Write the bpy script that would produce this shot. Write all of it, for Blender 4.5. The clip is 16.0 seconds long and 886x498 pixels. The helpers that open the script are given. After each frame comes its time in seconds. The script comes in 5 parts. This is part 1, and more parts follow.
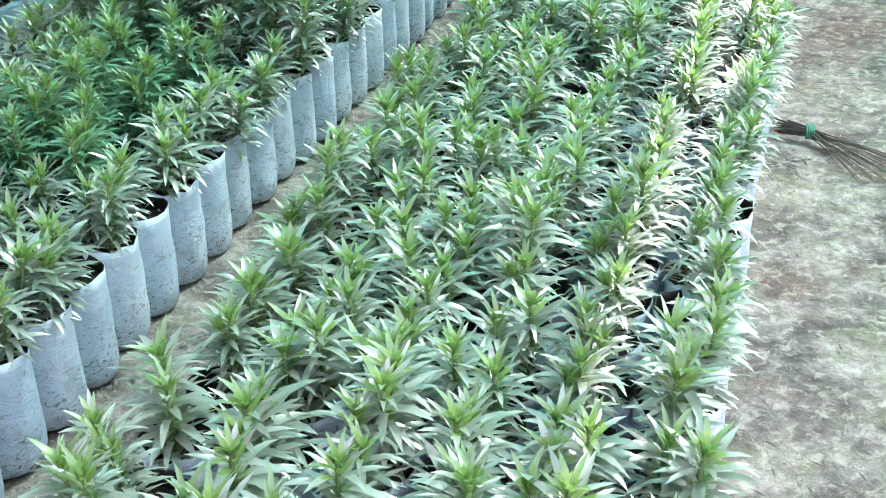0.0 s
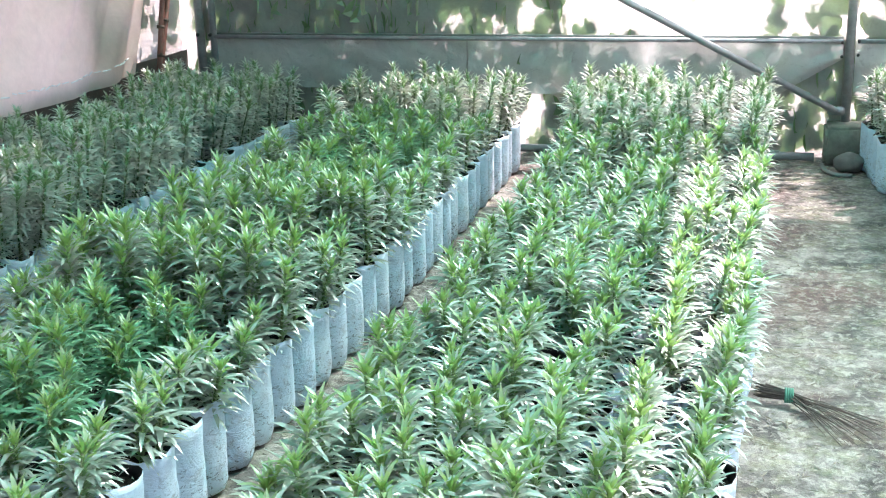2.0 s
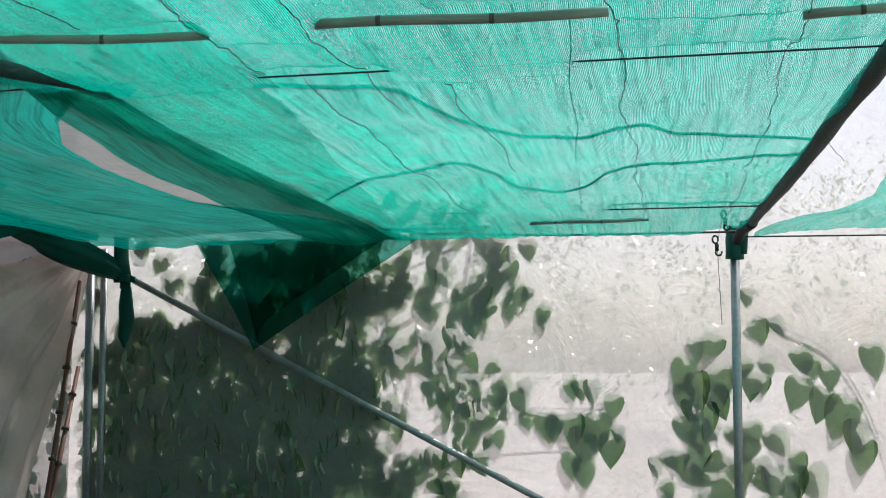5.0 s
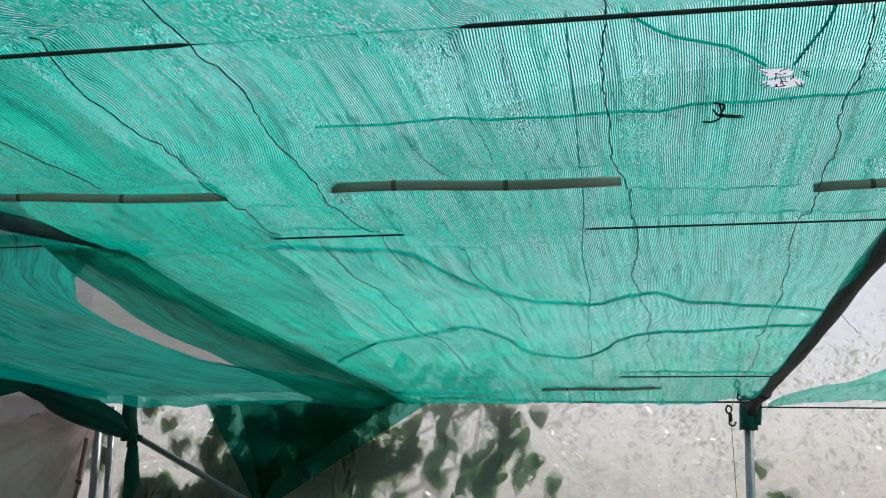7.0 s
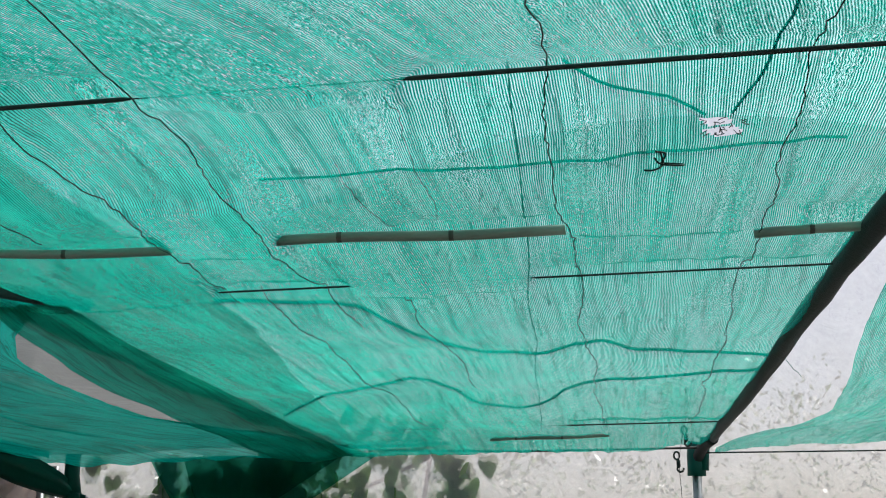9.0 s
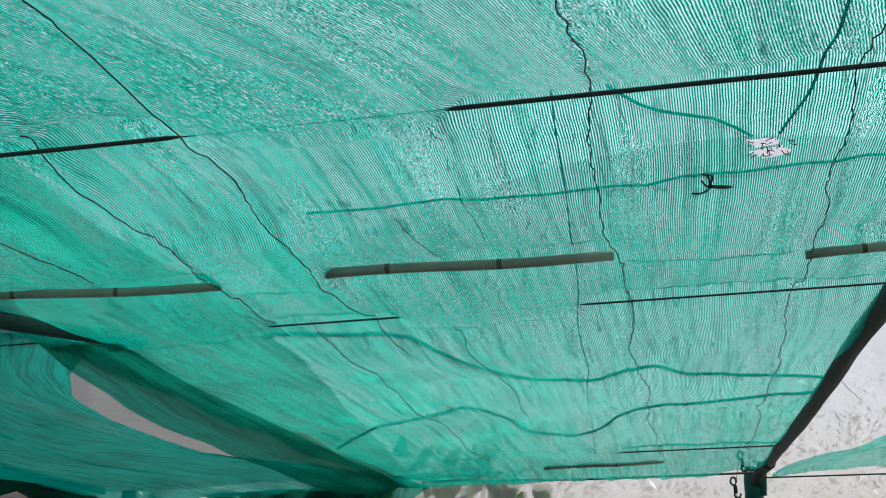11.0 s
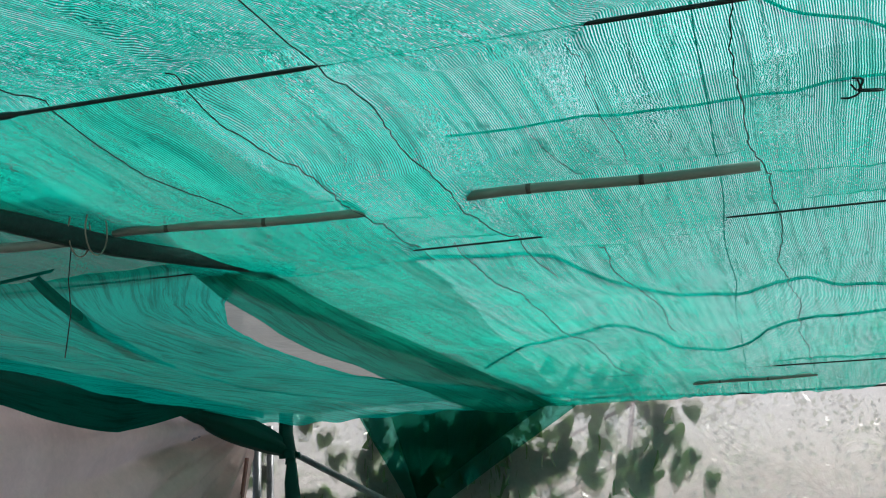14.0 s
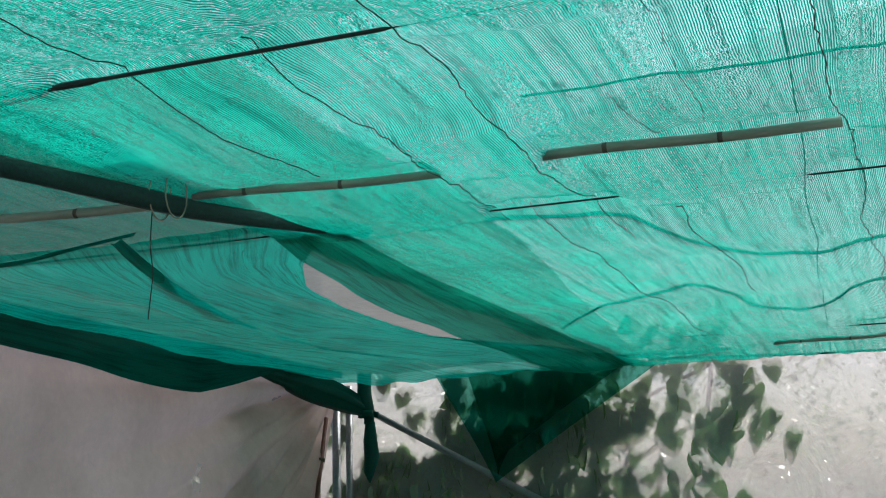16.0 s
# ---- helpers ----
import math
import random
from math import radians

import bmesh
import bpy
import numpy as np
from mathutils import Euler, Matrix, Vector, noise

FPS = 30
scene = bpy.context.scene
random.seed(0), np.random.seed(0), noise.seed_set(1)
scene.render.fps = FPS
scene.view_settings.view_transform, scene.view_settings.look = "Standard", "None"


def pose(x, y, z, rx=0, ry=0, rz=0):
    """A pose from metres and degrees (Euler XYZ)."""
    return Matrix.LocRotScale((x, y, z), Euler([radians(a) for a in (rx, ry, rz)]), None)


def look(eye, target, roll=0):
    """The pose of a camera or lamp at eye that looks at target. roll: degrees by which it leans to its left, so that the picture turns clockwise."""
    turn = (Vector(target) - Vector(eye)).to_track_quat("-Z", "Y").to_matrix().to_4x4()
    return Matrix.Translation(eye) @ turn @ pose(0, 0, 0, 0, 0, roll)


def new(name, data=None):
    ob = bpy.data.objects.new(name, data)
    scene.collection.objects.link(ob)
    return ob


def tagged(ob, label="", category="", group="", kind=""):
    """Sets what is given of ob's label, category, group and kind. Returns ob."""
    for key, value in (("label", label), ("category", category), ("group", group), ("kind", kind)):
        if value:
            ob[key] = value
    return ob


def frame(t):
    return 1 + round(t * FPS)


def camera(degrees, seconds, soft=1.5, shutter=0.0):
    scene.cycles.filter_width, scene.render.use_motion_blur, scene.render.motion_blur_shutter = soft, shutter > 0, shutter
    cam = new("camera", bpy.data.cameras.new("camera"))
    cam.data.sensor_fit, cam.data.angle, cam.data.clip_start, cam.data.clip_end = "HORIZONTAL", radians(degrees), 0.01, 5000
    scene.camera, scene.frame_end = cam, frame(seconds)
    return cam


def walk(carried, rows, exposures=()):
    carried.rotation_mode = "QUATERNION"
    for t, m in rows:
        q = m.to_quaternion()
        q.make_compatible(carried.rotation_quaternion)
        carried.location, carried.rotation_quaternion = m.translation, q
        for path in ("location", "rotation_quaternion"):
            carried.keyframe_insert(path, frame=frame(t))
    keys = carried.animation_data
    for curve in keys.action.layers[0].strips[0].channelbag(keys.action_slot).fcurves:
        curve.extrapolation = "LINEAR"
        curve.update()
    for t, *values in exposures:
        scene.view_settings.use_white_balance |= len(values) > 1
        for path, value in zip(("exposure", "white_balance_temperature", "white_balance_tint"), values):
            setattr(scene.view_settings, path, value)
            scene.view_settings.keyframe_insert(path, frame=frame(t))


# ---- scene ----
cam = camera(39.3, 16.0, soft=1.1)
PATH = [
    (0.0, 61.33, 1.68, 15.92),
    (0.5, 64.65, 1.65, 14.82),
    (1.0, 68.38, 1.56, 15.63),
    (1.5, 71.60, 1.42, 15.10),
    (2.0, 73.49, 1.50, 14.98),
    (2.5, 76.50, 1.55, 14.23),
    (3.0, 80.99, 1.67, 14.14),
    (3.5, 84.47, 1.37, 13.69),
    (4.0, 88.94, 0.94, 11.79),
    (4.5, 92.12, 0.67, 11.06),
    (5.0, 95.53, 0.12, 10.29),
    (5.2, 97.00, -0.41, 10.14),
    (7.3, 103.38, -1.09, 10.67),
    (7.5, 103.64, -0.76, 9.88),
    (8.0, 104.64, -0.07, 8.71),
    (10.3, 106.73, 1.06, 9.31),
    (10.5, 107.11, 1.17, 9.77),
    (11.0, 106.82, 1.14, 10.98),
    (11.5, 104.83, 1.11, 13.39),
    (12.0, 104.74, 1.00, 14.96),
    (12.5, 104.82, 1.46, 15.66),
    (13.0, 104.61, 1.79, 16.22),
    (13.5, 103.85, 1.59, 16.56),
    (14.0, 103.31, 1.53, 17.85),
    (14.5, 103.01, 1.94, 18.45),
    (15.0, 102.35, 2.07, 19.10),
    (15.5, 101.94, 1.90, 21.11),
    (16.0, 101.58, 1.21, 21.37),
]
# the clip's camera opens up over the beds, with a slightly warm white balance, and closes under the bright net
EXPOSURES = [(0.0, 2.0, 6800, 26), (1.0, 2.1, 6800, 26), (2.0, 2.1, 6800, 26), (2.5, 2.05, 6750, 22), (3.0, 1.8, 6600, 15), (3.5, 1.35, 6500, 10), (4.0, 1.0, 6500, 10), (4.5, 0.65, 6500, 10),
             (5.0, 0.42, 6500, 10), (5.5, 0.25, 6500, 10), (7.5, 0.08, 6500, 10), (10.5, 0.0, 6500, 10), (13.0, 0.08, 6500, 10), (16.0, 0.2, 6500, 10)]
walk(cam, [(t, pose(0, 0, 1.65, a, b, c)) for t, a, b, c in PATH], EXPOSURES)

# ---------------------------------------------------------------- light
SUN_EL, SUN_AZ = radians(56), radians(42)          # azimuth from +y towards +x
world = bpy.data.worlds.new("sky")
scene.world = world
world.use_nodes = True
wn = world.node_tree
sky = wn.nodes.new("ShaderNodeTexSky")
sky.sky_type = "NISHITA"
sky.sun_disc = False
sky.sun_elevation, sky.sun_rotation = SUN_EL, SUN_AZ
sky.air_density, sky.dust_density = 1.0, 4.0
wn.links.new(sky.outputs[0], wn.nodes["Background"].inputs[0])
wn.nodes["Background"].inputs[1].default_value = 0.15

sun = new("sun", bpy.data.lights.new("sun", "SUN"))
sun.data.energy, sun.data.angle, sun.data.color = 5.0, radians(0.5), (1.0, 0.98, 0.96)
sun_from = Vector((math.sin(SUN_AZ) * math.cos(SUN_EL), math.cos(SUN_AZ) * math.cos(SUN_EL), math.sin(SUN_EL)))
sun.matrix_world = look(sun_from * 30, (0, 0, 0))


# ---------------------------------------------------------------- materials
class Nodes:
    """A small builder of node materials."""

    def __init__(self, name):
        self.mat = bpy.data.materials.new(name)
        self.mat.use_nodes = True
        self.tree = self.mat.node_tree
        self.tree.nodes.clear()
        self.out = self.tree.nodes.new("ShaderNodeOutputMaterial")

    def add(self, kind, **inputs):
        n = self.tree.nodes.new("ShaderNode" + kind)
        for key, value in inputs.items():
            self.put(n.inputs[key.replace("_", " ")], value)
        return n

    def put(self, socket, value):
        if isinstance(value, bpy.types.NodeSocket):
            self.tree.links.new(value, socket)
        elif isinstance(value, tuple) and len(value) == 3 and socket.type == "RGBA":
            socket.default_value = (*value, 1)
        else:
            socket.default_value = value

    def coord(self, scale=(1, 1, 1), turn=(0, 0, 0)):
        c = self.add("TexCoord")
        m = self.add("Mapping", Vector=c.outputs["Object"])
        m.inputs["Scale"].default_value = scale
        m.inputs["Rotation"].default_value = [radians(a) for a in turn]
        return m.outputs[0]

    def noise(self, where, scale, detail=4.0, rough=0.55, warp=0.0):
        n = self.add("TexNoise", Vector=where, Scale=scale, Detail=detail, Roughness=rough, Distortion=warp)
        return n.outputs["Fac"]

    def ramp(self, fac, stops):
        r = self.add("ValToRGB", Fac=fac)
        e = r.color_ramp.elements
        while len(e) < len(stops):
            e.new(0.5)
        for el, (p, c) in zip(e, stops):
            el.position = p
            el.color = (*c, 1) if isinstance(c, tuple) else (c, c, c, 1)
        return r.outputs[0]

    def math(self, op, a, b=0.0, c=0.0):
        n = self.add("Math")
        n.operation = op
        for i, v in enumerate((a, b, c)):
            self.put(n.inputs[i], v)
        return n.outputs[0]

    def mix(self, fac, a, b, kind="MIX"):
        n = self.tree.nodes.new("ShaderNodeMix")
        n.data_type, n.blend_type = "RGBA", kind
        self.put(n.inputs[0], fac)
        self.put(n.inputs[6], a)
        self.put(n.inputs[7], b)
        return n.outputs[2]

    def bump(self, height, strength=0.5, distance=0.01):
        return self.add("Bump", Height=height, Strength=strength, Distance=distance).outputs[0]

    def blend(self, fac, a, b):
        n = self.add("MixShader")
        self.put(n.inputs[0], fac)
        self.tree.links.new(a, n.inputs[1])
        self.tree.links.new(b, n.inputs[2])
        return n.outputs[0]

    def surface(self, color, rough=0.6, normal=None, metal=0.0, spec=0.5, **more):
        p = self.add("BsdfPrincipled", Base_Color=color, Roughness=rough, Metallic=metal, **more)
        p.inputs["Specular IOR Level"].default_value = spec
        if normal is not None:
            self.put(p.inputs["Normal"], normal)
        return p.outputs[0]

    def done(self, shader):
        self.tree.links.new(shader, self.out.inputs[0])
        return self.mat


def earth_material():
    n = Nodes("packed_earth")
    c = n.coord()
    big, mid, fine = n.noise(c, 0.9, 3), n.noise(c, 4.5, 6, 0.65), n.noise(c, 60, 5, 0.7)
    col = n.ramp(mid, [(0.34, (0.05, 0.043, 0.040)), (0.46, (0.19, 0.165, 0.152)), (0.60, (0.42, 0.375, 0.345))])
    moss = n.ramp(n.math("MULTIPLY", n.noise(c, 2.2, 5, 0.7), n.noise(c, 13, 4)), [(0.24, 0.0), (0.36, 1.0)])
    col = n.mix(n.math("MULTIPLY", moss, 0.6), col, (0.30, 0.30, 0.18))
    red = n.ramp(n.noise(c, 1.6, 4, 0.6, 0.4), [(0.52, 0.0), (0.64, 1.0)])
    col = n.mix(n.math("MULTIPLY", red, 0.75), col, (0.20, 0.095, 0.085))
    col = n.mix(0.75, col, n.ramp(fine, [(0.3, 0.3), (0.7, 1.0)]), "MULTIPLY")
    col = n.mix(0.6, col, n.ramp(big, [(0.35, 0.45), (0.6, 1.0)]), "MULTIPLY")
    crumb = n.noise(c, 24, 6, 0.75, 0.5)
    col = n.mix(n.math("MULTIPLY", n.ramp(crumb, [(0.50, 0.0), (0.62, 1.0)]), 0.55), col, (0.48, 0.44, 0.39))
    col = n.mix(n.math("MULTIPLY", n.ramp(crumb, [(0.34, 1.0), (0.44, 0.0)]), 0.6), col, (0.07, 0.06, 0.055))
    h = n.math("ADD", n.math("MULTIPLY_ADD", crumb, 0.8, n.math("MULTIPLY", fine, 0.5)), mid)
    return n.done(n.surface(col, 0.85, n.bump(h, 0.7, 0.02)))


def soil_material():
    n = Nodes("potting_soil")
    c = n.coord()
    f = n.noise(c, 90, 6, 0.75)
    col = n.ramp(f, [(0.3, (0.012, 0.009, 0.007)), (0.6, (0.06, 0.04, 0.028)), (0.75, (0.16, 0.11, 0.075))])
    return n.done(n.surface(col, 0.95, n.bump(f, 1.0, 0.02)))


def bag_material():
    n = Nodes("white_plastic")
    c = n.coord()
    info = n.add("ObjectInfo").outputs["Random"]
    shift = n.add("CombineXYZ", X=n.math("MULTIPLY", info, 31.0), Y=n.math("MULTIPLY", info, 17.0))
    v = n.add("VectorMath")
    n.put(v.inputs[0], c)
    n.put(v.inputs[1], shift.outputs[0])
    w = v.outputs[0]
    tone = n.mix(info, (0.52, 0.66, 0.78), (0.70, 0.79, 0.87))
    col = n.mix(0.6, tone, n.ramp(n.noise(w, 14, 4), [(0.3, (0.72, 0.8, 0.86)), (0.65, (1, 1, 1))]), "MULTIPLY")
    z = n.add("SeparateXYZ", Vector=c).outputs["Z"]
    low = n.ramp(z, [(0.05, 1.0), (0.25, 0.15)])
    m = n.add("Mapping", Vector=w)
    m.inputs["Scale"].default_value = (1, 1, 1.9)
    m3 = n.add("Mapping", Vector=w)
    m3.inputs["Scale"].default_value = (1, 1, 4.5)
    scratch = n.ramp(n.noise(m.outputs[0], 34, 5, 0.65, 2.0), [(0.57, 0.0), (0.61, 1.0)])
    splash = n.ramp(n.noise(w, 22, 5, 0.7), [(0.5, 0.0), (0.72, 1.0)])
    col = n.mix(n.math("MULTIPLY", n.math("MULTIPLY", scratch, low), 0.8), col, (0.03, 0.032, 0.035))
    col = n.mix(n.math("MULTIPLY", n.math("MULTIPLY", splash, low), 0.6), col, (0.20, 0.17, 0.14))
    h = n.math("ADD", n.math("MULTIPLY", n.noise(m3.outputs[0], 11, 4, 0.7, 1.6), 0.9), n.math("MULTIPLY", n.noise(w, 11, 4, 0.6, 1.0), 2.0))
    skin = n.surface(col, 0.38, n.bump(h, 0.45, 0.014))
    thin = n.add("BsdfTranslucent", Color=col).outputs[0]
    return n.done(n.blend(0.12, skin, thin))


def leaf_material(name, dark, light, gloss, thin=0.3, wax=1.0):
    """A leaf with a waxy upper skin that mirrors the bright film."""
    n = Nodes(name)
    geo = n.add("NewGeometry").outputs["Random Per Island"]
    info = n.add("ObjectInfo").outputs["Random"]
    c = n.coord()
    f = n.math("MULTIPLY_ADD", geo, 0.6, n.math("MULTIPLY", info, 0.4))
    col = n.mix(f, dark, light)
    col = n.mix(0.5, col, n.ramp(n.noise(c, 40, 4), [(0.3, 0.65), (0.7, 1.0)]), "MULTIPLY")
    skin = n.surface(col, gloss, n.bump(n.noise(c, 120, 3), 0.06, 0.003), spec=1.0, Coat_Weight=wax, Coat_Roughness=gloss * 0.9, Coat_IOR=2.1)
    back = n.add("BsdfTranslucent", Color=n.mix(0.4, col, (0.30, 0.50, 0.18))).outputs[0]
    return n.done(n.blend(thin, skin, back))


def film_material(name, clear, tint, soil=0.5, milk=0.55, flecks=0.22):
    """Weathered greenhouse film: part clear, part milky, with creases."""
    n = Nodes(name)
    c = n.coord()
    dirt = n.noise(c, 1.7, 6, 0.65)
    fine = n.noise(c, 26, 5, 0.7)
    h = n.math("ADD", n.noise(c, 3.0, 4, 0.6, 0.8), n.math("MULTIPLY", fine, 0.08))
    nor = n.bump(h, 0.35, 0.05)
    col = n.mix(soil, tint, n.ramp(dirt, [(0.3, (0.55, 0.52, 0.48)), (0.65, (1, 1, 1))]), "MULTIPLY")
    t = n.add("BsdfTransparent", Color=(0.97, 0.97, 0.97)).outputs[0]
    tl = n.add("BsdfTranslucent", Color=col, Normal=nor).outputs[0]
    df = n.surface(col, 0.3, nor, spec=0.5)
    milky = n.blend(1 - milk, tl, df)
    fleck = n.ramp(n.noise(c, 15, 6, 0.75, 0.6), [(0.56, 0.0), (0.68, 1.0)])
    fac = n.math("MULTIPLY_ADD", n.ramp(fine, [(0.35, 0.0), (0.7, 1.0)]), -0.08, clear + 0.02)
    fac = n.math("MULTIPLY_ADD", fleck, flecks, fac)
    return n.done(n.blend(fac, milky, t))


def net_material(name, green, period, line, loose=1.0, crease=1.0, thin=0.82, grit=1.0, gap_tint=(0.72, 1.0, 0.96), clear=0.0, strips=False, bands=0.0):
    """Knitted shade net: teal knit lines along its length, thin tape between them, pulled open in places; the light and
    dark of its crumples is put into the colour.
    """
    n = Nodes(name)
    uv = n.add("UVMap").outputs[0]
    sep = n.add("SeparateXYZ", Vector=uv)
    across, along = sep.outputs["X"], sep.outputs["Y"]
    c = n.coord()

    def stretched(a, b, detail, rough=0.6, warp=0.3):
        m = n.add("Mapping", Vector=uv)
        m.inputs["Scale"].default_value = (a, b, 1)
        return n.noise(m.outputs[0], 1.0, detail, rough, warp)
    ruffled = n.ramp(n.math("ADD", stretched(5.5, 0.8, 3, 0.6, 0.8), n.math("MULTIPLY", n.noise(c, 3.1, 3), 0.3)), [(0.66, 0.0), (0.78, 1.0)])
    stray = n.math("MULTIPLY", n.math("SUBTRACT", stretched(120, 60, 2, 0.6, 0.0), 0.5), n.math("MULTIPLY_ADD", ruffled, 0.020, 0.0012))
    u = n.math("DIVIDE", n.math("ADD", n.math("MULTIPLY_ADD", n.noise(c, 9, 3), 0.006, across), stray), period)
    s = n.math("ABSOLUTE", n.math("SUBTRACT", n.math("FRACT", u), 0.5))
    knit = n.ramp(s, [(0.5 - line - 0.09, 0.0), (0.5 - line + 0.07, 1.0)])
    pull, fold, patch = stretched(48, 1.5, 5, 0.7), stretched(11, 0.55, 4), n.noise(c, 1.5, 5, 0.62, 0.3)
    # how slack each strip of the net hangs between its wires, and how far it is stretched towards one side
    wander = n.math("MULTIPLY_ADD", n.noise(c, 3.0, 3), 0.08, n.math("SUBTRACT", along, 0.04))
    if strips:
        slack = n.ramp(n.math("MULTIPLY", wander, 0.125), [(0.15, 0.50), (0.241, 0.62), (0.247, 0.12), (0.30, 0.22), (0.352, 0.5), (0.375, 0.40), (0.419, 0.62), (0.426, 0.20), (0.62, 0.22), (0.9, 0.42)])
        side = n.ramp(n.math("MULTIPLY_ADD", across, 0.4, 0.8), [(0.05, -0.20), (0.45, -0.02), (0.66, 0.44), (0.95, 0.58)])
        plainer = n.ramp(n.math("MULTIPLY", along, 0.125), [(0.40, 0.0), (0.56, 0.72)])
    else:
        slack, side, plainer = 0.3, 0.1, 0.4
    pulled = n.math("ADD", n.ramp(pull, [(0.40, 0.0), (0.64, 0.62)]), n.ramp(fold, [(0.38, 0.0), (0.64, 0.55)]))
    opened = n.math("SUBTRACT", n.math("ADD", n.math("ADD", pulled, side), n.ramp(patch, [(0.36, 0.25), (0.62, -0.0)])), slack)
    opened = n.add("Clamp", Value=opened).outputs[0]
    crumpled = n.ramp(n.math("MULTIPLY_ADD", slack, 0.45, n.noise(c, 2.3, 4, 0.6, 0.5)), [(0.50, 0.3), (0.66, 1.0)])
    crumpled = n.math("MAXIMUM", crumpled, ruffled)
    grain, chip = stretched(230, 62, 2, 0.6, 0.6), stretched(90, 26, 3, 0.65, 1.2)
    # glitter of the crumples as small holes, their shade as darker tape
    light = n.math("MAXIMUM", n.ramp(grain, [(0.53, 0.0), (0.62, 0.85)]), n.ramp(chip, [(0.58, 0.0), (0.68, 0.8)]))
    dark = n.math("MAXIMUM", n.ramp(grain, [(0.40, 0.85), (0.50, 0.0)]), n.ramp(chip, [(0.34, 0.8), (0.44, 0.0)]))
    gap = n.math("MULTIPLY", n.ramp(s, [(0.08, 1.0), (0.30, 0.0)]), n.math("MULTIPLY_ADD", opened, 0.86, 0.06))
    blur = n.math("MULTIPLY", opened, n.math("MULTIPLY", plainer, 0.45))
    hole = n.math("MAXIMUM", n.math("MAXIMUM", gap, blur), n.math("MULTIPLY", n.math("MULTIPLY", light, crumpled), 0.8 * grit))
    hole = n.math("MAXIMUM", n.math("MULTIPLY", hole, loose), clear)
    if bands:
        hole = n.math("MAXIMUM", hole, n.math("MULTIPLY", n.ramp(stretched(2.6, 0.16, 2, 0.5, 0.2), [(0.50, 0.0), (0.60, 1.0)]), bands))
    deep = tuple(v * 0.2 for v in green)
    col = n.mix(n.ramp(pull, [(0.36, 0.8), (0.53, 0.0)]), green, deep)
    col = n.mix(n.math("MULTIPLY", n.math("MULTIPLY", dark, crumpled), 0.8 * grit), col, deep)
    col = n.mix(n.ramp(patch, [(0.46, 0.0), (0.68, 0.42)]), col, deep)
    # slack strips are coloured darker
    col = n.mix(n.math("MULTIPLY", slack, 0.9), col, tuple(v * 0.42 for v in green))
    tape = n.blend(1 - thin, n.add("BsdfTranslucent", Color=col).outputs[0], n.surface(col, 0.5, spec=0.3))
    thread = n.blend(0.5, n.surface((0.001, 0.022, 0.018), 0.6, spec=0.1), n.add("BsdfTranslucent", Color=(0.0, 0.11, 0.085)).outputs[0])
    body = n.blend(hole, tape, n.add("BsdfTransparent", Color=gap_tint).outputs[0])
    # creases are drawn as dark lines, not folded into the mesh
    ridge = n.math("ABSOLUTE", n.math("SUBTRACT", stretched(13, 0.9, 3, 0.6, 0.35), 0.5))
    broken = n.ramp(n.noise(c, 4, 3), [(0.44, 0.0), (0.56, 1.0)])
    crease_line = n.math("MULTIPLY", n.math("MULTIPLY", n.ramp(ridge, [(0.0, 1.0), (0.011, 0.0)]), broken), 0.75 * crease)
    kept = n.math("SUBTRACT", 0.98, n.math("MULTIPLY", n.math("MAXIMUM", n.math("MULTIPLY", crumpled, 0.18), n.math("MULTIPLY", plainer, 0.45)), 1.0))
    return n.done(n.blend(n.math("MAXIMUM", n.math("MULTIPLY", knit, kept), crease_line), body, thread))


def plain(name, color, rough=0.5, metal=0.0, grain=20.0, depth=0.35, bump=0.2, stretch=(1, 1, 1)):
    n = Nodes(name)
    c = n.coord(stretch)
    f = n.noise(c, grain, 5, 0.65)
    g = n.noise(c, grain * 0.13, 3, 0.6)
    col = n.mix(depth, color, n.ramp(f, [(0.3, 0.25), (0.7, 1.0)]), "MULTIPLY")
    col = n.mix(depth, col, n.ramp(g, [(0.3, 0.4), (0.65, 1.0)]), "MULTIPLY")
    return n.done(n.surface(col, rough, n.bump(f, bump, 0.004), metal))


EARTH, SOIL, BAG = earth_material(), soil_material(), bag_material()
BAG_IN = plain("black_plastic", (0.015, 0.015, 0.016), 0.45)
# light end raised to hold the white sheen of the leaves
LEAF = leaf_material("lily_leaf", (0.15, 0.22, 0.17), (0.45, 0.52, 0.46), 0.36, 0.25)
# whitened leaf: sunlight on the lilies put into its colour
LEAF_SUNLIT = leaf_material("lily_leaf_sunlit", (0.34, 0.37, 0.31), (0.84, 0.84, 0.79), 0.36, 0.25)
# bluish green of the fine lilies, deepened for the shade over them
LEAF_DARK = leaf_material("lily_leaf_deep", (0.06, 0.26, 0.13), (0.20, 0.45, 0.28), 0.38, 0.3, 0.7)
# lighter green that goes with it, sunlight in the colour too
LEAF_SUNLIT_GREEN = leaf_material("lily_leaf_sunlit_green", (0.28, 0.36, 0.24), (0.70, 0.73, 0.62), 0.32, 0.3)
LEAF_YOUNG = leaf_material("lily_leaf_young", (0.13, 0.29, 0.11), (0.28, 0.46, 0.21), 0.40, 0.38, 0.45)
LEAF_HEART = leaf_material("lily_leaf_heart", (0.17, 0.36, 0.07), (0.34, 0.54, 0.15), 0.45, 0.42, 0.3)
STEM = plain("lily_stem", (0.15, 0.25, 0.09), 0.5)
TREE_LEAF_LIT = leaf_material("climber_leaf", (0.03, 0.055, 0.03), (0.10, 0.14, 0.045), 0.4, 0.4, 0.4)
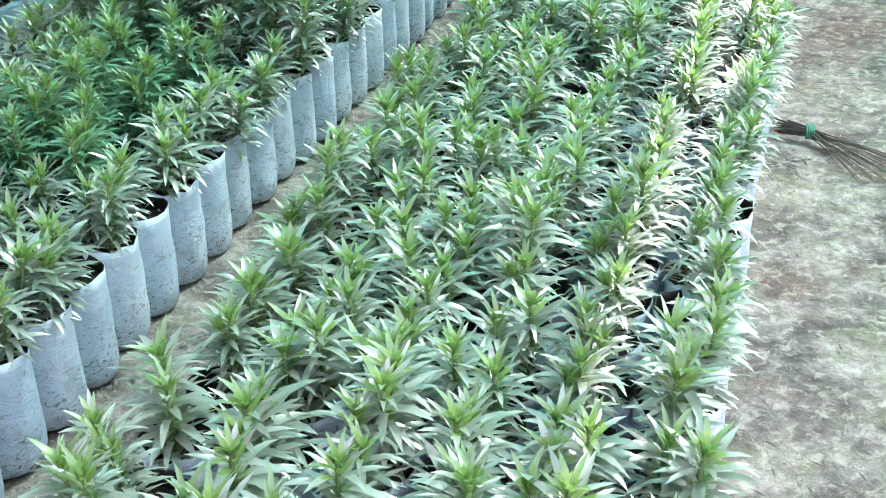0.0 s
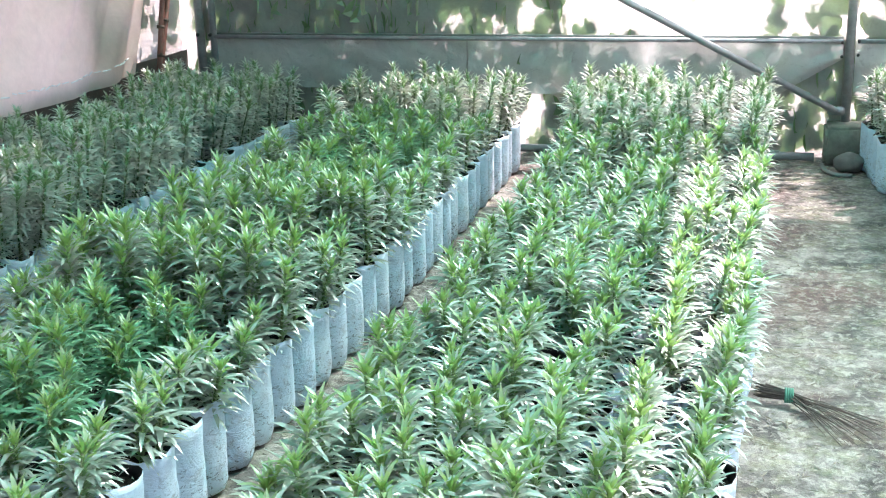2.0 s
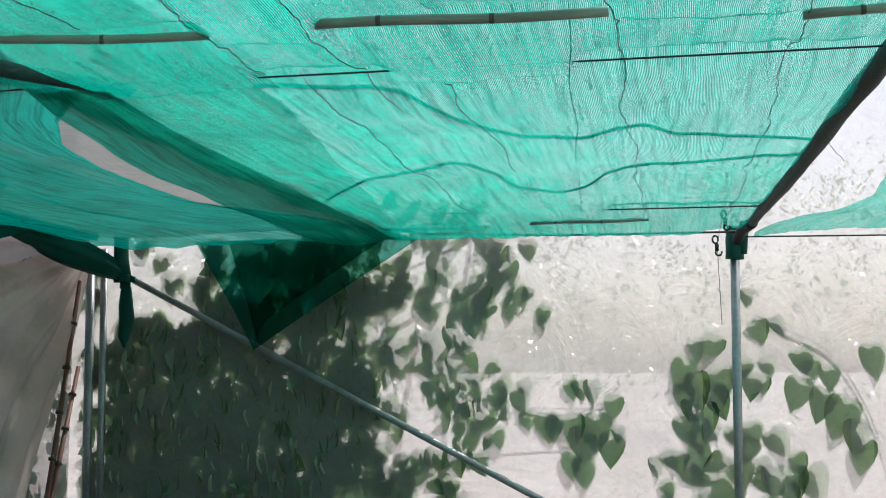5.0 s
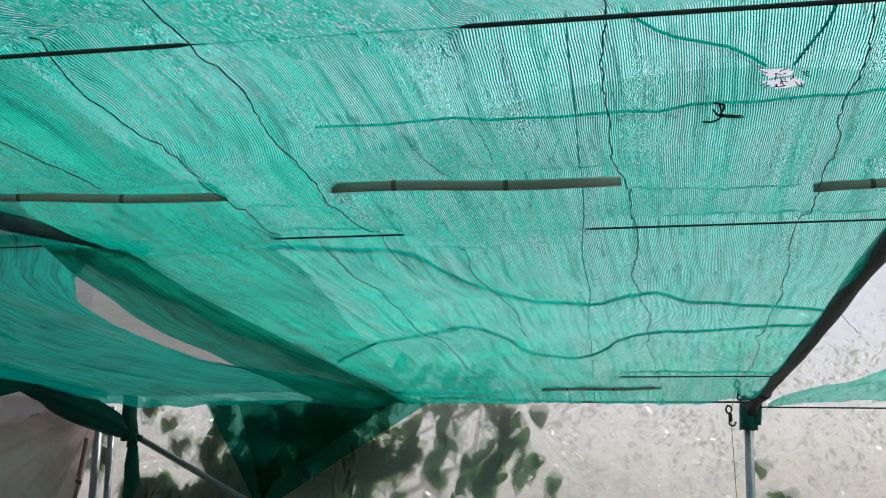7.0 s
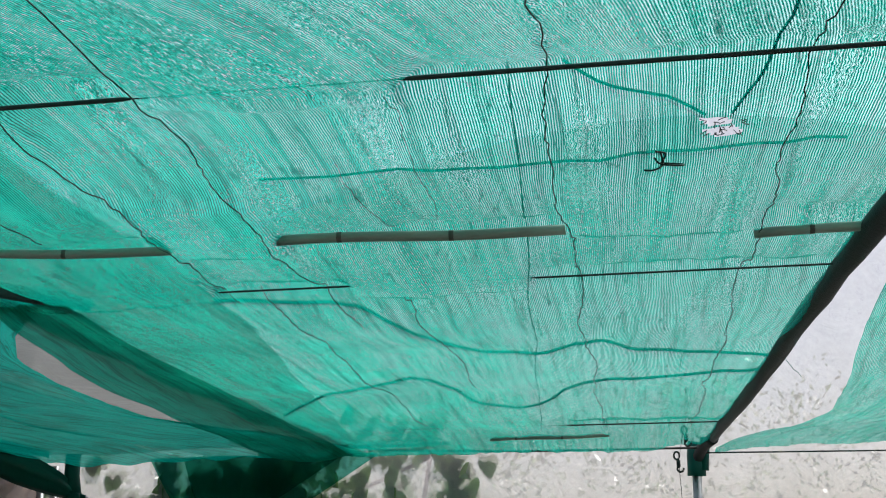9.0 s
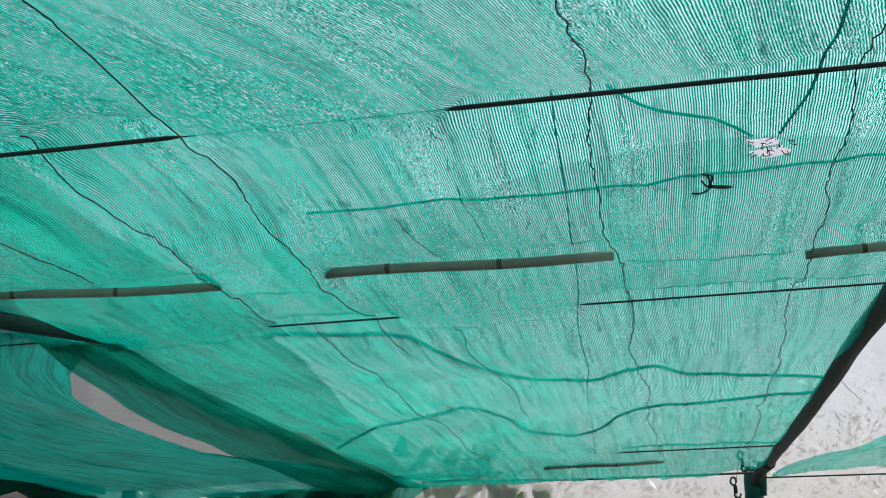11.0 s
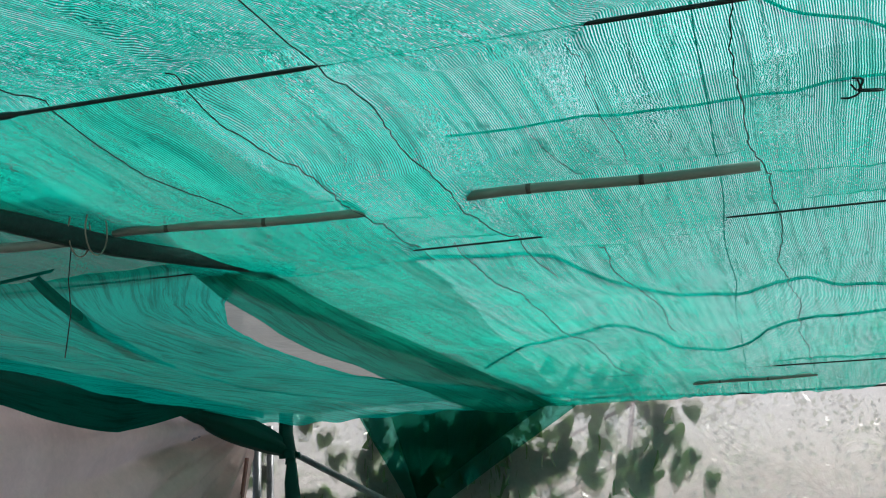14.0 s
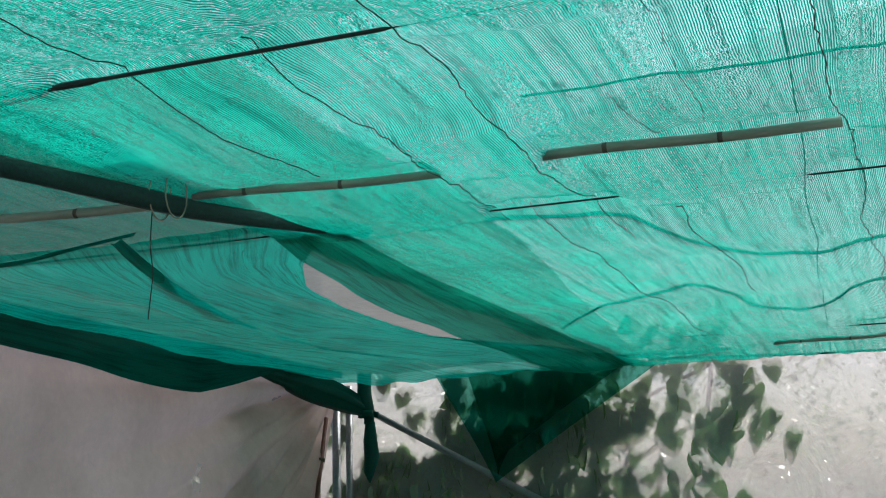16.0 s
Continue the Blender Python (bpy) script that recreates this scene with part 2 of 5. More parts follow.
TREE_LEAF = leaf_material("tree_leaf", (0.045, 0.10, 0.045), (0.12, 0.20, 0.08), 0.45, 0.35, 0.4)
HEDGE_LEAF = leaf_material("hedge_leaf", (0.24, 0.28, 0.15), (0.46, 0.50, 0.32), 0.4, 0.5, 0.5)
BARK = plain("bark", (0.10, 0.075, 0.055), 0.85, grain=40, bump=0.8)
FILM = film_material("greenhouse_film", 0.43, (0.70, 0.665, 0.68), 0.45, 0.66, 0.10)
ROOF_FILM = film_material("roof_film", 0.64, (0.94, 0.93, 0.94), 0.5, 0.85)
CURTAIN = film_material("white_sheet", 0.06, (0.92, 0.76, 0.70), 0.45, 0.7, 0.0)
INSECT_MESH = film_material("grey_insect_mesh", 0.20, (0.16, 0.165, 0.148), 0.5, 0.6, 0.0)
SKIRT = film_material("grey_skirt_film", 0.15, (0.55, 0.56, 0.55), 0.5, 0.4)
DARK_NET = plain("side_mesh", (0.085, 0.065, 0.055), 0.8, grain=150, bump=0.5)
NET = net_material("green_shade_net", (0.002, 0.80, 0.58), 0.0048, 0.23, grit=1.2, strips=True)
NET_SIDE = net_material("teal_shade_net", (0.0, 0.76, 0.62), 0.0048, 0.05, 0.32, 1.0, 0.88, 0.35, (0.40, 1.0, 0.90), 0.22, bands=0.42)
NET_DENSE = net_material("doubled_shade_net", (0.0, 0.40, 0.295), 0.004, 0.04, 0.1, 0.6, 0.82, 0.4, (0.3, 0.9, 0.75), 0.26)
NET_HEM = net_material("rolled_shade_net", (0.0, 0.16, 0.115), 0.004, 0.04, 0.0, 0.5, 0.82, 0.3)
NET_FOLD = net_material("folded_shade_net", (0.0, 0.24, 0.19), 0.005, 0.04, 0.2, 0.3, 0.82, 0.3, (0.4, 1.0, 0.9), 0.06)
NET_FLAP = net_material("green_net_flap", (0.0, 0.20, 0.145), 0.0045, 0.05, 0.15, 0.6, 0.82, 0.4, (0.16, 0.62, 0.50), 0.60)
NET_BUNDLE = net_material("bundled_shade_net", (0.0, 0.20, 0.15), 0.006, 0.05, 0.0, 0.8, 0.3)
STEEL = plain("galvanised_steel", (0.36, 0.39, 0.40), 0.45, 0.6, 30, 0.35)
STEEL_OLD = plain("dull_grey_pipe", (0.20, 0.225, 0.21), 0.6, 0.0, 30, 0.4)
ROD = plain("grey_green_rod", (0.36, 0.40, 0.33), 0.55, 0.0, 14, 0.55, stretch=(0.25, 1, 1))
BAMBOO = plain("red_brown_bamboo", (0.22, 0.085, 0.06), 0.55, 0, 25, 0.4)
WIRE = plain("black_wire", (0.012, 0.02, 0.018), 0.5)
def cord_material():
    n = Nodes("green_cord")
    col = n.mix(n.noise(n.coord(), 60, 4), (0.0, 0.08, 0.065), (0.0, 0.18, 0.14))
    return n.done(n.blend(0.5, n.surface(col, 0.7), n.add("BsdfTranslucent", Color=col).outputs[0]))


ROPE = cord_material()
CONCRETE = plain("mossy_concrete", (0.22, 0.23, 0.19), 0.9, 0, 18, 0.6, 0.8)
STONE = plain("grey_stone", (0.20, 0.195, 0.18), 0.85, 0, 16, 0.5, 0.6)
TWIG = plain("dry_twig", (0.15, 0.12, 0.10), 0.8, 0, 60, 0.5, 0.4)
STRAW = plain("dry_litter", (0.30, 0.27, 0.21), 0.9, 0, 30, 0.4)
WHITE = plain("white_rag", (0.8, 0.8, 0.8), 0.7, 0, 30, 0.15)


# ---------------------------------------------------------------- mesh helpers
def mesh(name, verts, faces, mats, which=None, smooth=True, uv=None):
    me = bpy.data.meshes.new(name)
    me.from_pydata([tuple(v) for v in verts], [], [tuple(f) for f in faces])
    for m in mats:
        me.materials.append(m)
    if which is not None:
        me.polygons.foreach_set("material_index", np.array(which, dtype=np.int32))
    if smooth:
        me.polygons.foreach_set("use_smooth", np.ones(len(me.polygons), dtype=bool))
    if uv is not None:
        layer = me.uv_layers.new(name="UVMap")
        loops = np.zeros(len(me.loops), dtype=np.int32)
        me.loops.foreach_get("vertex_index", loops)
        layer.data.foreach_set("uv", np.asarray(uv, dtype=np.float32)[loops].ravel())
    me.update()
    return me


def part(name, me, parent, label=""):
    ob = new(name, me)
    ob.parent = parent
    if label:
        ob["label"] = label
    return ob


def tube(points, radius, sides=8, closed=True, taper=None):
    """Verts and faces of a round bar along points."""
    pts = [Vector(p) for p in points]
    verts, faces = [], []
    for i, p in enumerate(pts):
        d = (pts[min(i + 1, len(pts) - 1)] - pts[max(i - 1, 0)]).normalized()
        a = d.cross(Vector((0.13, 0.21, 1) if abs(d.z) < 0.9 else (1, 0.1, 0))).normalized()
        b = d.cross(a)
        r = radius if taper is None else radius + (taper - radius) * i / (len(pts) - 1)
        for k in range(sides):
            t = 2 * math.pi * k / sides
            verts.append(p + r * (math.cos(t) * a + math.sin(t) * b))
    for i in range(len(pts) - 1):
        for k in range(sides):
            j = (k + 1) % sides
            faces.append((i * sides + k, i * sides + j, (i + 1) * sides + j, (i + 1) * sides + k))
    if closed:
        faces.append(tuple(range(sides))[::-1])
        faces.append(tuple((len(pts) - 1) * sides + k for k in range(sides)))
    return verts, faces


def joined(*pieces):
    verts, faces = [], []
    for v, f in pieces:
        o = len(verts)
        verts += list(v)
        faces += [tuple(i + o for i in q) for q in f]
    return verts, faces


def bar(name, points, radius, mat, parent=None, sides=10, label="", taper=None):
    v, f = tube(points, radius, sides, taper=taper)
    me = mesh(name, v, f, [mat])
    return part(name, me, parent, label) if parent else new(name, me)


def spline(points, n=8):
    """Points of a smooth line through the given ones."""
    p = [Vector(q) for q in points]
    p = [2 * p[0] - p[1]] + p + [2 * p[-1] - p[-2]]
    out = []
    for i in range(1, len(p) - 2):
        for k in range(n):
            t = k / n
            a, b, c, d = p[i - 1], p[i], p[i + 1], p[i + 2]
            out.append(0.5 * (2 * b + (c - a) * t + (2 * a - 5 * b + 4 * c - d) * t * t + (3 * b - a - 3 * c + d) * t ** 3))
    return out + [p[-2]]


def ripple(seed, waves=10):
    """A smooth random height over the plane, about -1 to 1, with unit wavelength."""
    r = np.random.RandomState(seed)
    k = r.normal(0, 1, (waves, 2)) * 4.5
    ph = r.uniform(0, 6.28, waves)

    def at(x, y):
        return sum(np.sin(k[i, 0] * x + k[i, 1] * y + ph[i]) for i in range(waves)) / waves ** 0.5 / 1.4
    return at


def sheet(name, us, vs, place, mat, uv=None, keep=None, thickness=0.0):
    """A grid over us and vs; place gives x, y, z arrays; keep says which cells stay."""
    U, V = np.meshgrid(us, vs)
    X, Y, Z = place(U, V)
    verts = np.stack([X.ravel(), Y.ravel(), Z.ravel()], 1)
    nu, nv = len(us), len(vs)
    i = (np.arange(nv - 1)[:, None] * nu + np.arange(nu - 1)[None]).ravel()
    faces = np.stack([i, i + 1, i + nu + 1, i + nu], 1)
    if keep is not None:
        ok = keep(U, V)[:-1, :-1].ravel()
        faces = faces[ok]
    tex = np.stack([c.ravel() for c in (uv(U, V) if uv else (U, V))], 1)
    return mesh(name, verts, faces.tolist(), [mat], uv=tex)


def boxed(size, at=(0, 0, 0), bevel=0.01, rough=0.0, seed=0, cuts=0):
    bm = bmesh.new()
    bmesh.ops.create_cube(bm, size=1)
    for v in bm.verts:
        v.co = Vector((v.co.x * size[0], v.co.y * size[1], v.co.z * size[2]))
    if bevel:
        bmesh.ops.bevel(bm, geom=bm.edges[:], offset=bevel, segments=2, affect="EDGES")
    if cuts:
        bmesh.ops.subdivide_edges(bm, edges=bm.edges[:], cuts=cuts, use_grid_fill=True)
    for v in bm.verts:
        if rough:
            v.co += noise.noise_vector(v.co * 9 + Vector((seed, 0, 0))) * rough
        v.co += Vector(at)
    bm.verts.index_update()
    verts, faces = [v.co.copy() for v in bm.verts], [tuple(v.index for v in f.verts) for f in bm.faces]
    bm.free()
    return verts, faces


# ---------------------------------------------------------------- setting
BACK, SIDE, RIGHT, FRONT = 7.65, -3.86, 4.6, -3.0
NET_Z = 2.5


def make_ground():
    xs = np.r_[-400, -60, -12, np.arange(-4.2, 2.61, 0.05), 12, 60, 400]
    ys = np.r_[-400, -60, -8, np.arange(0.5, 8.01, 0.05), 14, 60, 500]
    lump = ripple(3, 14)

    def place(u, v):
        near = np.clip((5.0 - np.abs(u)) / 2, 0, 1) * np.clip((9 - np.abs(v)) / 2, 0, 1)
        # a shallow trodden relief that never rises above the bags' feet
        return u, v, near * (0.004 * lump(u * 1.5, v * 1.5) + 0.003 * lump(u * 5, v * 5) - 0.007)
    ob = new("ground", sheet("ground", xs, ys, place, EARTH))
    tagged(ob, "pale packed earth floor with moss and dry litter", "ground", kind="structure")


def make_litter():
    r = random.Random(11)
    verts, faces = [], []
    for _ in range(1500):
        x, y = r.uniform(-0.03, 0.62), r.uniform(1.6, 7.4)
        if r.random() < 0.25:
            x, y = r.uniform(-1.45, -1.05), r.uniform(1.4, 7.2)
        a, l, w = r.uniform(0, 6.3), r.uniform(0.004, 0.022), r.uniform(0.0015, 0.004)
        dx, dy = Vector((math.cos(a) * l, math.sin(a) * l, r.uniform(-0.002, 0.002))), Vector((-math.sin(a) * w, math.cos(a) * w, 0))
        c, o = Vector((x, y, 0.004)), len(verts)
        verts += [c - dx, c - dy, c + dx, c + dy, c + Vector((0, 0, 0.004))]
        faces += [(o, o + 1, o + 4), (o + 1, o + 2, o + 4), (o + 2, o + 3, o + 4), (o + 3, o, o + 4)]
    ob = new("dry_litter", mesh("dry_litter", verts, faces, [STRAW], smooth=False))
    tagged(ob, "scattered dry straw and leaf crumbs on the floor", "litter", kind="stuff")


def wall_film(name, us, zs, place, mat, label, keep=None):
    ob = new(name, sheet(name, us, zs, place, mat, keep=keep))
    return tagged(ob, label, "wall", kind="structure")


def make_shell():
    crease = ripple(21, 12)
    # back wall film above the rail
    wall_film("wall_back", np.arange(SIDE - 0.02, RIGHT + 0.05, 0.06), np.arange(0.0, 3.31, 0.06),
              lambda u, v: (u, BACK + 0.006 * crease(u * 0.8, v * 0.5) + 0.0025 * crease(u * 4, v * 2), v), FILM,
              "milky translucent greenhouse film wall with creases")
    # side wall film, outside the hanging curtain
    wall_film("wall_left", np.arange(FRONT, 4.81, 0.2), np.arange(0.0, 3.31, 0.1),
              lambda u, v: (SIDE + 0.012 * crease(u * 0.8, v * 0.5), u, v), FILM, "milky translucent side wall film")
    wall_film("wall_corner", np.arange(4.8, BACK + 0.01, 0.1), np.arange(0.0, 3.31, 0.1),
              lambda u, v: (SIDE + 0.012 * crease(u * 0.8, v * 0.5), u, v), FILM, "grey weathered film of the wall's corner panel")
    wall_film("wall_right", np.arange(FRONT, BACK + 0.1, 0.4), np.arange(0.0, 3.31, 0.3),
              lambda u, v: (RIGHT + 0.012 * crease(u, v), u, v), ROOF_FILM, "milky translucent side wall film")
    wall_film("wall_front", np.arange(SIDE, RIGHT + 0.1, 0.4), np.arange(0.0, 3.31, 0.3),
              lambda u, v: (u, FRONT + 0.012 * crease(u, v), v), ROOF_FILM, "milky translucent end wall film")

    def vault(u, v):
        mid, half = (SIDE + RIGHT) / 2, (RIGHT - SIDE) / 2
        return u, v, 3.3 + 1.3 * np.cos((u - mid) / half * math.pi / 2) + 0.02 * crease(u * 0.7, v * 0.7)
    ob = new("ceiling", sheet("ceiling", np.linspace(SIDE, RIGHT, 60), np.linspace(FRONT, BACK, 60), vault, ROOF_FILM))
    tagged(ob, "arched milky greenhouse roof film", "roof", kind="structure")
    ob = new("wall_gable", sheet("wall_gable", np.linspace(SIDE, RIGHT, 40), np.linspace(0, 1, 8),
             lambda u, v: (u, BACK + 0 * u, 3.3 + v * 1.3 * np.cos((u - (SIDE + RIGHT) / 2) / ((RIGHT - SIDE) / 2) * math.pi / 2)), FILM))
    tagged(ob, "milky film of the gable end", "wall", kind="structure")


def make_frame_pipes():
    """Posts, rail, brace and base pipe of the back wall."""
    y = BACK - 0.06
    post = tagged(new("post"), "grey galvanised steel post wrapped with green net at its top", "post")
    bar("pole", [(0.385, y, 0.1), (0.40, y, 2.50)], 0.027, STEEL, post, 14)
    v, f = joined(tube([(0.398, y, 2.30), (0.40, y - 0.005, 2.36), (0.40, y, 2.42), (0.41, y - 0.01, 2.50)], 0.055, 10),
                  tube([(0.44, y - 0.02, 2.33), (0.45, y - 0.03, 2.45), (0.46, y - 0.05, 2.52)], 0.03, 8))
    part("net_wrap", mesh("net_wrap", v, f, [NET_BUNDLE]), post, "dark green net wrapped round the pole")
    for z in (0.70, 0.62):
        for dx in (-0.045, 0.045):
            v, f = tube([(0.388 + dx, y - 0.03, z + dx * 0.1), (0.388 + dx, y - 0.045, z + dx * 0.1)], 0.009, 8)
            part("bolt", mesh("bolt", v, f, [BAG_IN]), post, "dark bolt head")
    for i, x in enumerate((-3.72, -3.63)):
        p = tagged(new("corner_post"), "grey steel corner post at the back wall", "post")
        bar("pole", [(x, y + 0.01 * i, 0.0), (x - 0.01, y + 0.01 * i, 2.44)], 0.03 - 0.006 * i, STEEL, p, 12)
        v, f = tube([(x - 0.004, y - 0.03, 0.72), (x - 0.004, y - 0.045, 0.72)], 0.012, 8)
        part("bolt", mesh("bolt", v, f, [BAG_IN]), p)
    for x in (3.1,):
        p = tagged(new("post"), "grey galvanised steel post at the back wall", "post")
        bar("pole", [(x, y, 0.0), (x, y, 3.2)], 0.027, STEEL, p, 12)
    rail = tagged(new("rail"), "thin grey steel rail along the film wall", "rail")
    bar("pipe", [(-3.62, y, 0.705), (0.35, y, 0.70)], 0.014, STEEL, rail)
    bar("pipe", [(0.43, y, 0.70), (RIGHT, y, 0.70)], 0.014, STEEL, rail)
    bar("clamp_strip", [(-3.62, y + 0.025, 0.722), (0.35, y + 0.025, 0.717)], 0.008, STEEL_OLD, rail)
    brace = tagged(new("brace"), "grey steel pipe braced diagonally across the film wall", "brace")
    bar("pipe", [(0.33, y - 0.06, 0.30), (-3.60, y - 0.06, 2.33)], 0.021, STEEL, brace, 12)
    v, f = boxed((0.10, 0.03, 0.05), (0.33, y - 0.05, 0.30), 0.008)
    part("flattened_end", mesh("flattened_end", v, f, [STEEL]), brace)
    foot = new("footing_block", mesh("footing_block", *boxed((0.26, 0.24, 0.23), (0.40, BACK - 0.12, 0.115), 0.02, 0.012, 3, 2), [CONCRETE]))
    tagged(foot, "dark mossy concrete footing block under the post", "footing")
    base = tagged(new("base_pipe"), "grey water pipe lying along the foot of the wall", "pipe")
    bar("pipe", [(-3.5, BACK - 0.14, 0.035), (-0.4, BACK - 0.15, 0.035), (0.22, BACK - 0.17, 0.035)], 0.024, STEEL, base, 12)
    bar("coupling", [(-0.05, BACK - 0.155, 0.035), (0.02, BACK - 0.157, 0.035)], 0.029, STEEL_OLD, base, 12)
    bm = bmesh.new()
    bmesh.ops.create_icosphere(bm, subdivisions=3, radius=1.0)
    for v in bm.verts:
        v.co = Vector((v.co.x * 0.09, v.co.y * 0.075, max(-0.05, v.co.z * 0.06))) * (1 + 0.22 * noise.noise(v.co * 1.3 + Vector((4, 0, 2))))
    me = bpy.data.meshes.new("stone")
    bm.to_mesh(me)
    bm.free()
    me.materials.append(STONE)
    me.polygons.foreach_set("use_smooth", np.ones(len(me.polygons), dtype=bool))
    stone = new("stone", me)
    stone.matrix_basis = pose(0.41, BACK - 0.38, 0.052, 0, 0, 25)
    tagged(stone, "rounded grey stone beside the footing block", "stone")
    hose = new("hose_piece", mesh("hose_piece", *tube(spline([(0.26, BACK - 0.30, 0.02), (0.28, BACK - 0.42, 0.012), (0.34, BACK - 0.52, 0.012), (0.42, BACK - 0.53, 0.012)], 5), 0.011, 8), [STEEL_OLD]))
    tagged(hose, "short curl of grey hose on the ground", "hose")


def make_skirt():
    """The loose lower film under the rail, with folds, and the low wall of mesh behind it."""
    fold = ripple(8, 9)
    skirt = tagged(new("skirt_film"), "grey plastic skirt film hanging in folds below the rail", "film")

    def hang(u, v):
        return (u, BACK - 0.045 + 0.024 * fold(u * 1.2, v) * v + 0.004 * fold(u * 6, v * 2),
                0.70 - v * (0.33 + 0.05 * fold(u * 0.5, 3 + 0 * v) - 0.22 * np.clip((u - 0.0) / 0.4, 0, 1) * (u < 0.38)))
    for a, b in ((-3.62, -1.885), (-1.90, 0.36), (0.42, RIGHT)):
        part("film_panel", sheet("film_panel", np.arange(a, b, 0.03), np.linspace(0, 1, 16), hang, SKIRT), skirt)


def make_curtain():
    """White sheet along the side, gathered towards its top corner, with a stitched hem."""
    r = ripple(31, 10)

    def place(u, v):
        # u: 0 at the slanting free edge, growing towards the viewer; v: 0 at the top, 1 at the hem
        z = 2.75 - v * (2.17 + 0.03 * np.sin(u * 2.1))
        y = 7.60 - 0.483 * np.clip(2.34 - z, 0, 3) - u + 0.012 * r(0 * u, v * 1.3)
        # folds fanning out from the tied top corner
        dy, dz = 7.72 - y, np.clip(2.50 - z, 0.0, 3)
        far, turn = np.hypot(dy, dz), np.arctan2(dz, dy)
        fan = 1.6 * np.abs(np.sin(turn * 10 + 0.6 + 0.3 * r(u * 0.4, v * 0.6))) + 1.1 * np.abs(np.sin(turn * 23 + 1.0 + 0.5 * r(u * 0.5, v))) - 1.6
        x = -3.775 + 0.075 * fan * np.clip(far / 0.7, 0, 1) * np.exp(-far / 2.6) + 0.018 * r(u * 0.9, v * 1.6)
        x = x + 0.016 * r(u * 2.2 + v * 2.4, v * 1.4 - u * 1.4) + 0.004 * r(u * 9, v * 9)
        return x, y, z

    def hole(u, v):
        cut = (np.abs(u - (1.42 - 0.56 * (v - 0.425))) < 0.034 * (1 - ((v - 0.425) / 0.045) ** 2)) & (np.abs(v - 0.425) < 0.045)
        return ~cut
    c = tagged(new("side_curtain"), "creased white plastic sheet hanging as side curtain, stitched hem", "curtain")
    part("sheet", sheet("sheet", np.arange(0, 7.5, 0.022), np.linspace(0, 1, 130), place, CURTAIN, keep=hole), c)
    # the stitched thread along the hem
    k = random.Random(4)
    u = 0.08
    while u < 3.5:
        l = k.uniform(0.035, 0.06)
        pts = []
        for q in (u, u + l):
            x, y, z = place(np.array(q), np.array(0.955 + k.uniform(-0.004, 0.004)))
            pts.append((float(x) + 0.008, float(y), float(z)))
        v, f = tube(pts, 0.004, 5)
        part("stitch", mesh("stitch", v, f, [WHITE]), c)
        u += l + k.uniform(0.012, 0.03)
    low = new("side_mesh", sheet("side_mesh", np.arange(0, 9, 0.1), np.linspace(0, 0.62, 8),
              lambda u, v: (SIDE + 0.03 + 0.01 * r(u * 2, v * 2), 7.6 - u, v), DARK_NET))
    tagged(low, "dark brown mesh along the foot of the side wall", "mesh")


def make_bamboo():
    for k, (dx, dy) in enumerate(((0, 0), (0.015, 0.07))):
        b = tagged(new("bamboo_pole"), "red-brown bamboo pole with knots leaning in the corner", "pole", "bamboo poles in the corner")
        top, foot = Vector((-3.725 + dx, 7.43 - 0.02 * k, 2.22 - 0.55 * k)), Vector((-3.70 + dx, 6.78 - 0.09 * k, 0.0))
        bar("cane", [foot, foot.lerp(top, 0.5) + Vector((0, 0.012, 0)), top], 0.021, BAMBOO, b, 8, taper=0.014)
        for i in range(1, 8):
            p = foot.lerp(top, i / 8 + 0.02 * k)
            bar("node", [p - (top - foot) * 0.004, p + (top - foot) * 0.004], 0.026, BARK, b, 8)
            if i % 2 == k:
                bar("twig_stub", [p, p + Vector((0.02, -0.035, 0.02))], 0.008, BARK, b, 6)


# ---------------------------------------------------------------- shade net and its wires
A_Y, B_Y, C_Y, D_Y, E_Y = 1.94, 2.89, 3.38, 6.63, 7.15
# stretches of each cross line over which the net passes above it, so that it shows
A_SHOWN, B_SHOWN = [(-1.6, -0.85), (-0.35, 0.6)], [(-1.83, -1.13), (-0.83, -0.13), (0.33, 0.6)]
C_SHOWN, D_SHOWN, E_SHOWN = [(-1.16, -0.76), (-0.24, 0.6)], [(-0.30, 0.6)], [(-1.62, -1.04), (-0.77, -0.11)]
LACES = (-1.12, -0.84, -0.12, 0.34)


def shown(x, spans, soft=0.012):
    s = sum(1 / (1 + np.exp(-np.clip((x - a) / soft, -40, 40))) - 1 / (1 + np.exp(-np.clip((x - b) / soft, -40, 40))) for a, b in spans)
    return s


def right_beam(y):
    return 0.60 - (y - 2.9) * 0.028


_w1, _w2, _w3 = ripple(41, 14), ripple(42, 14), ripple(43, 10)


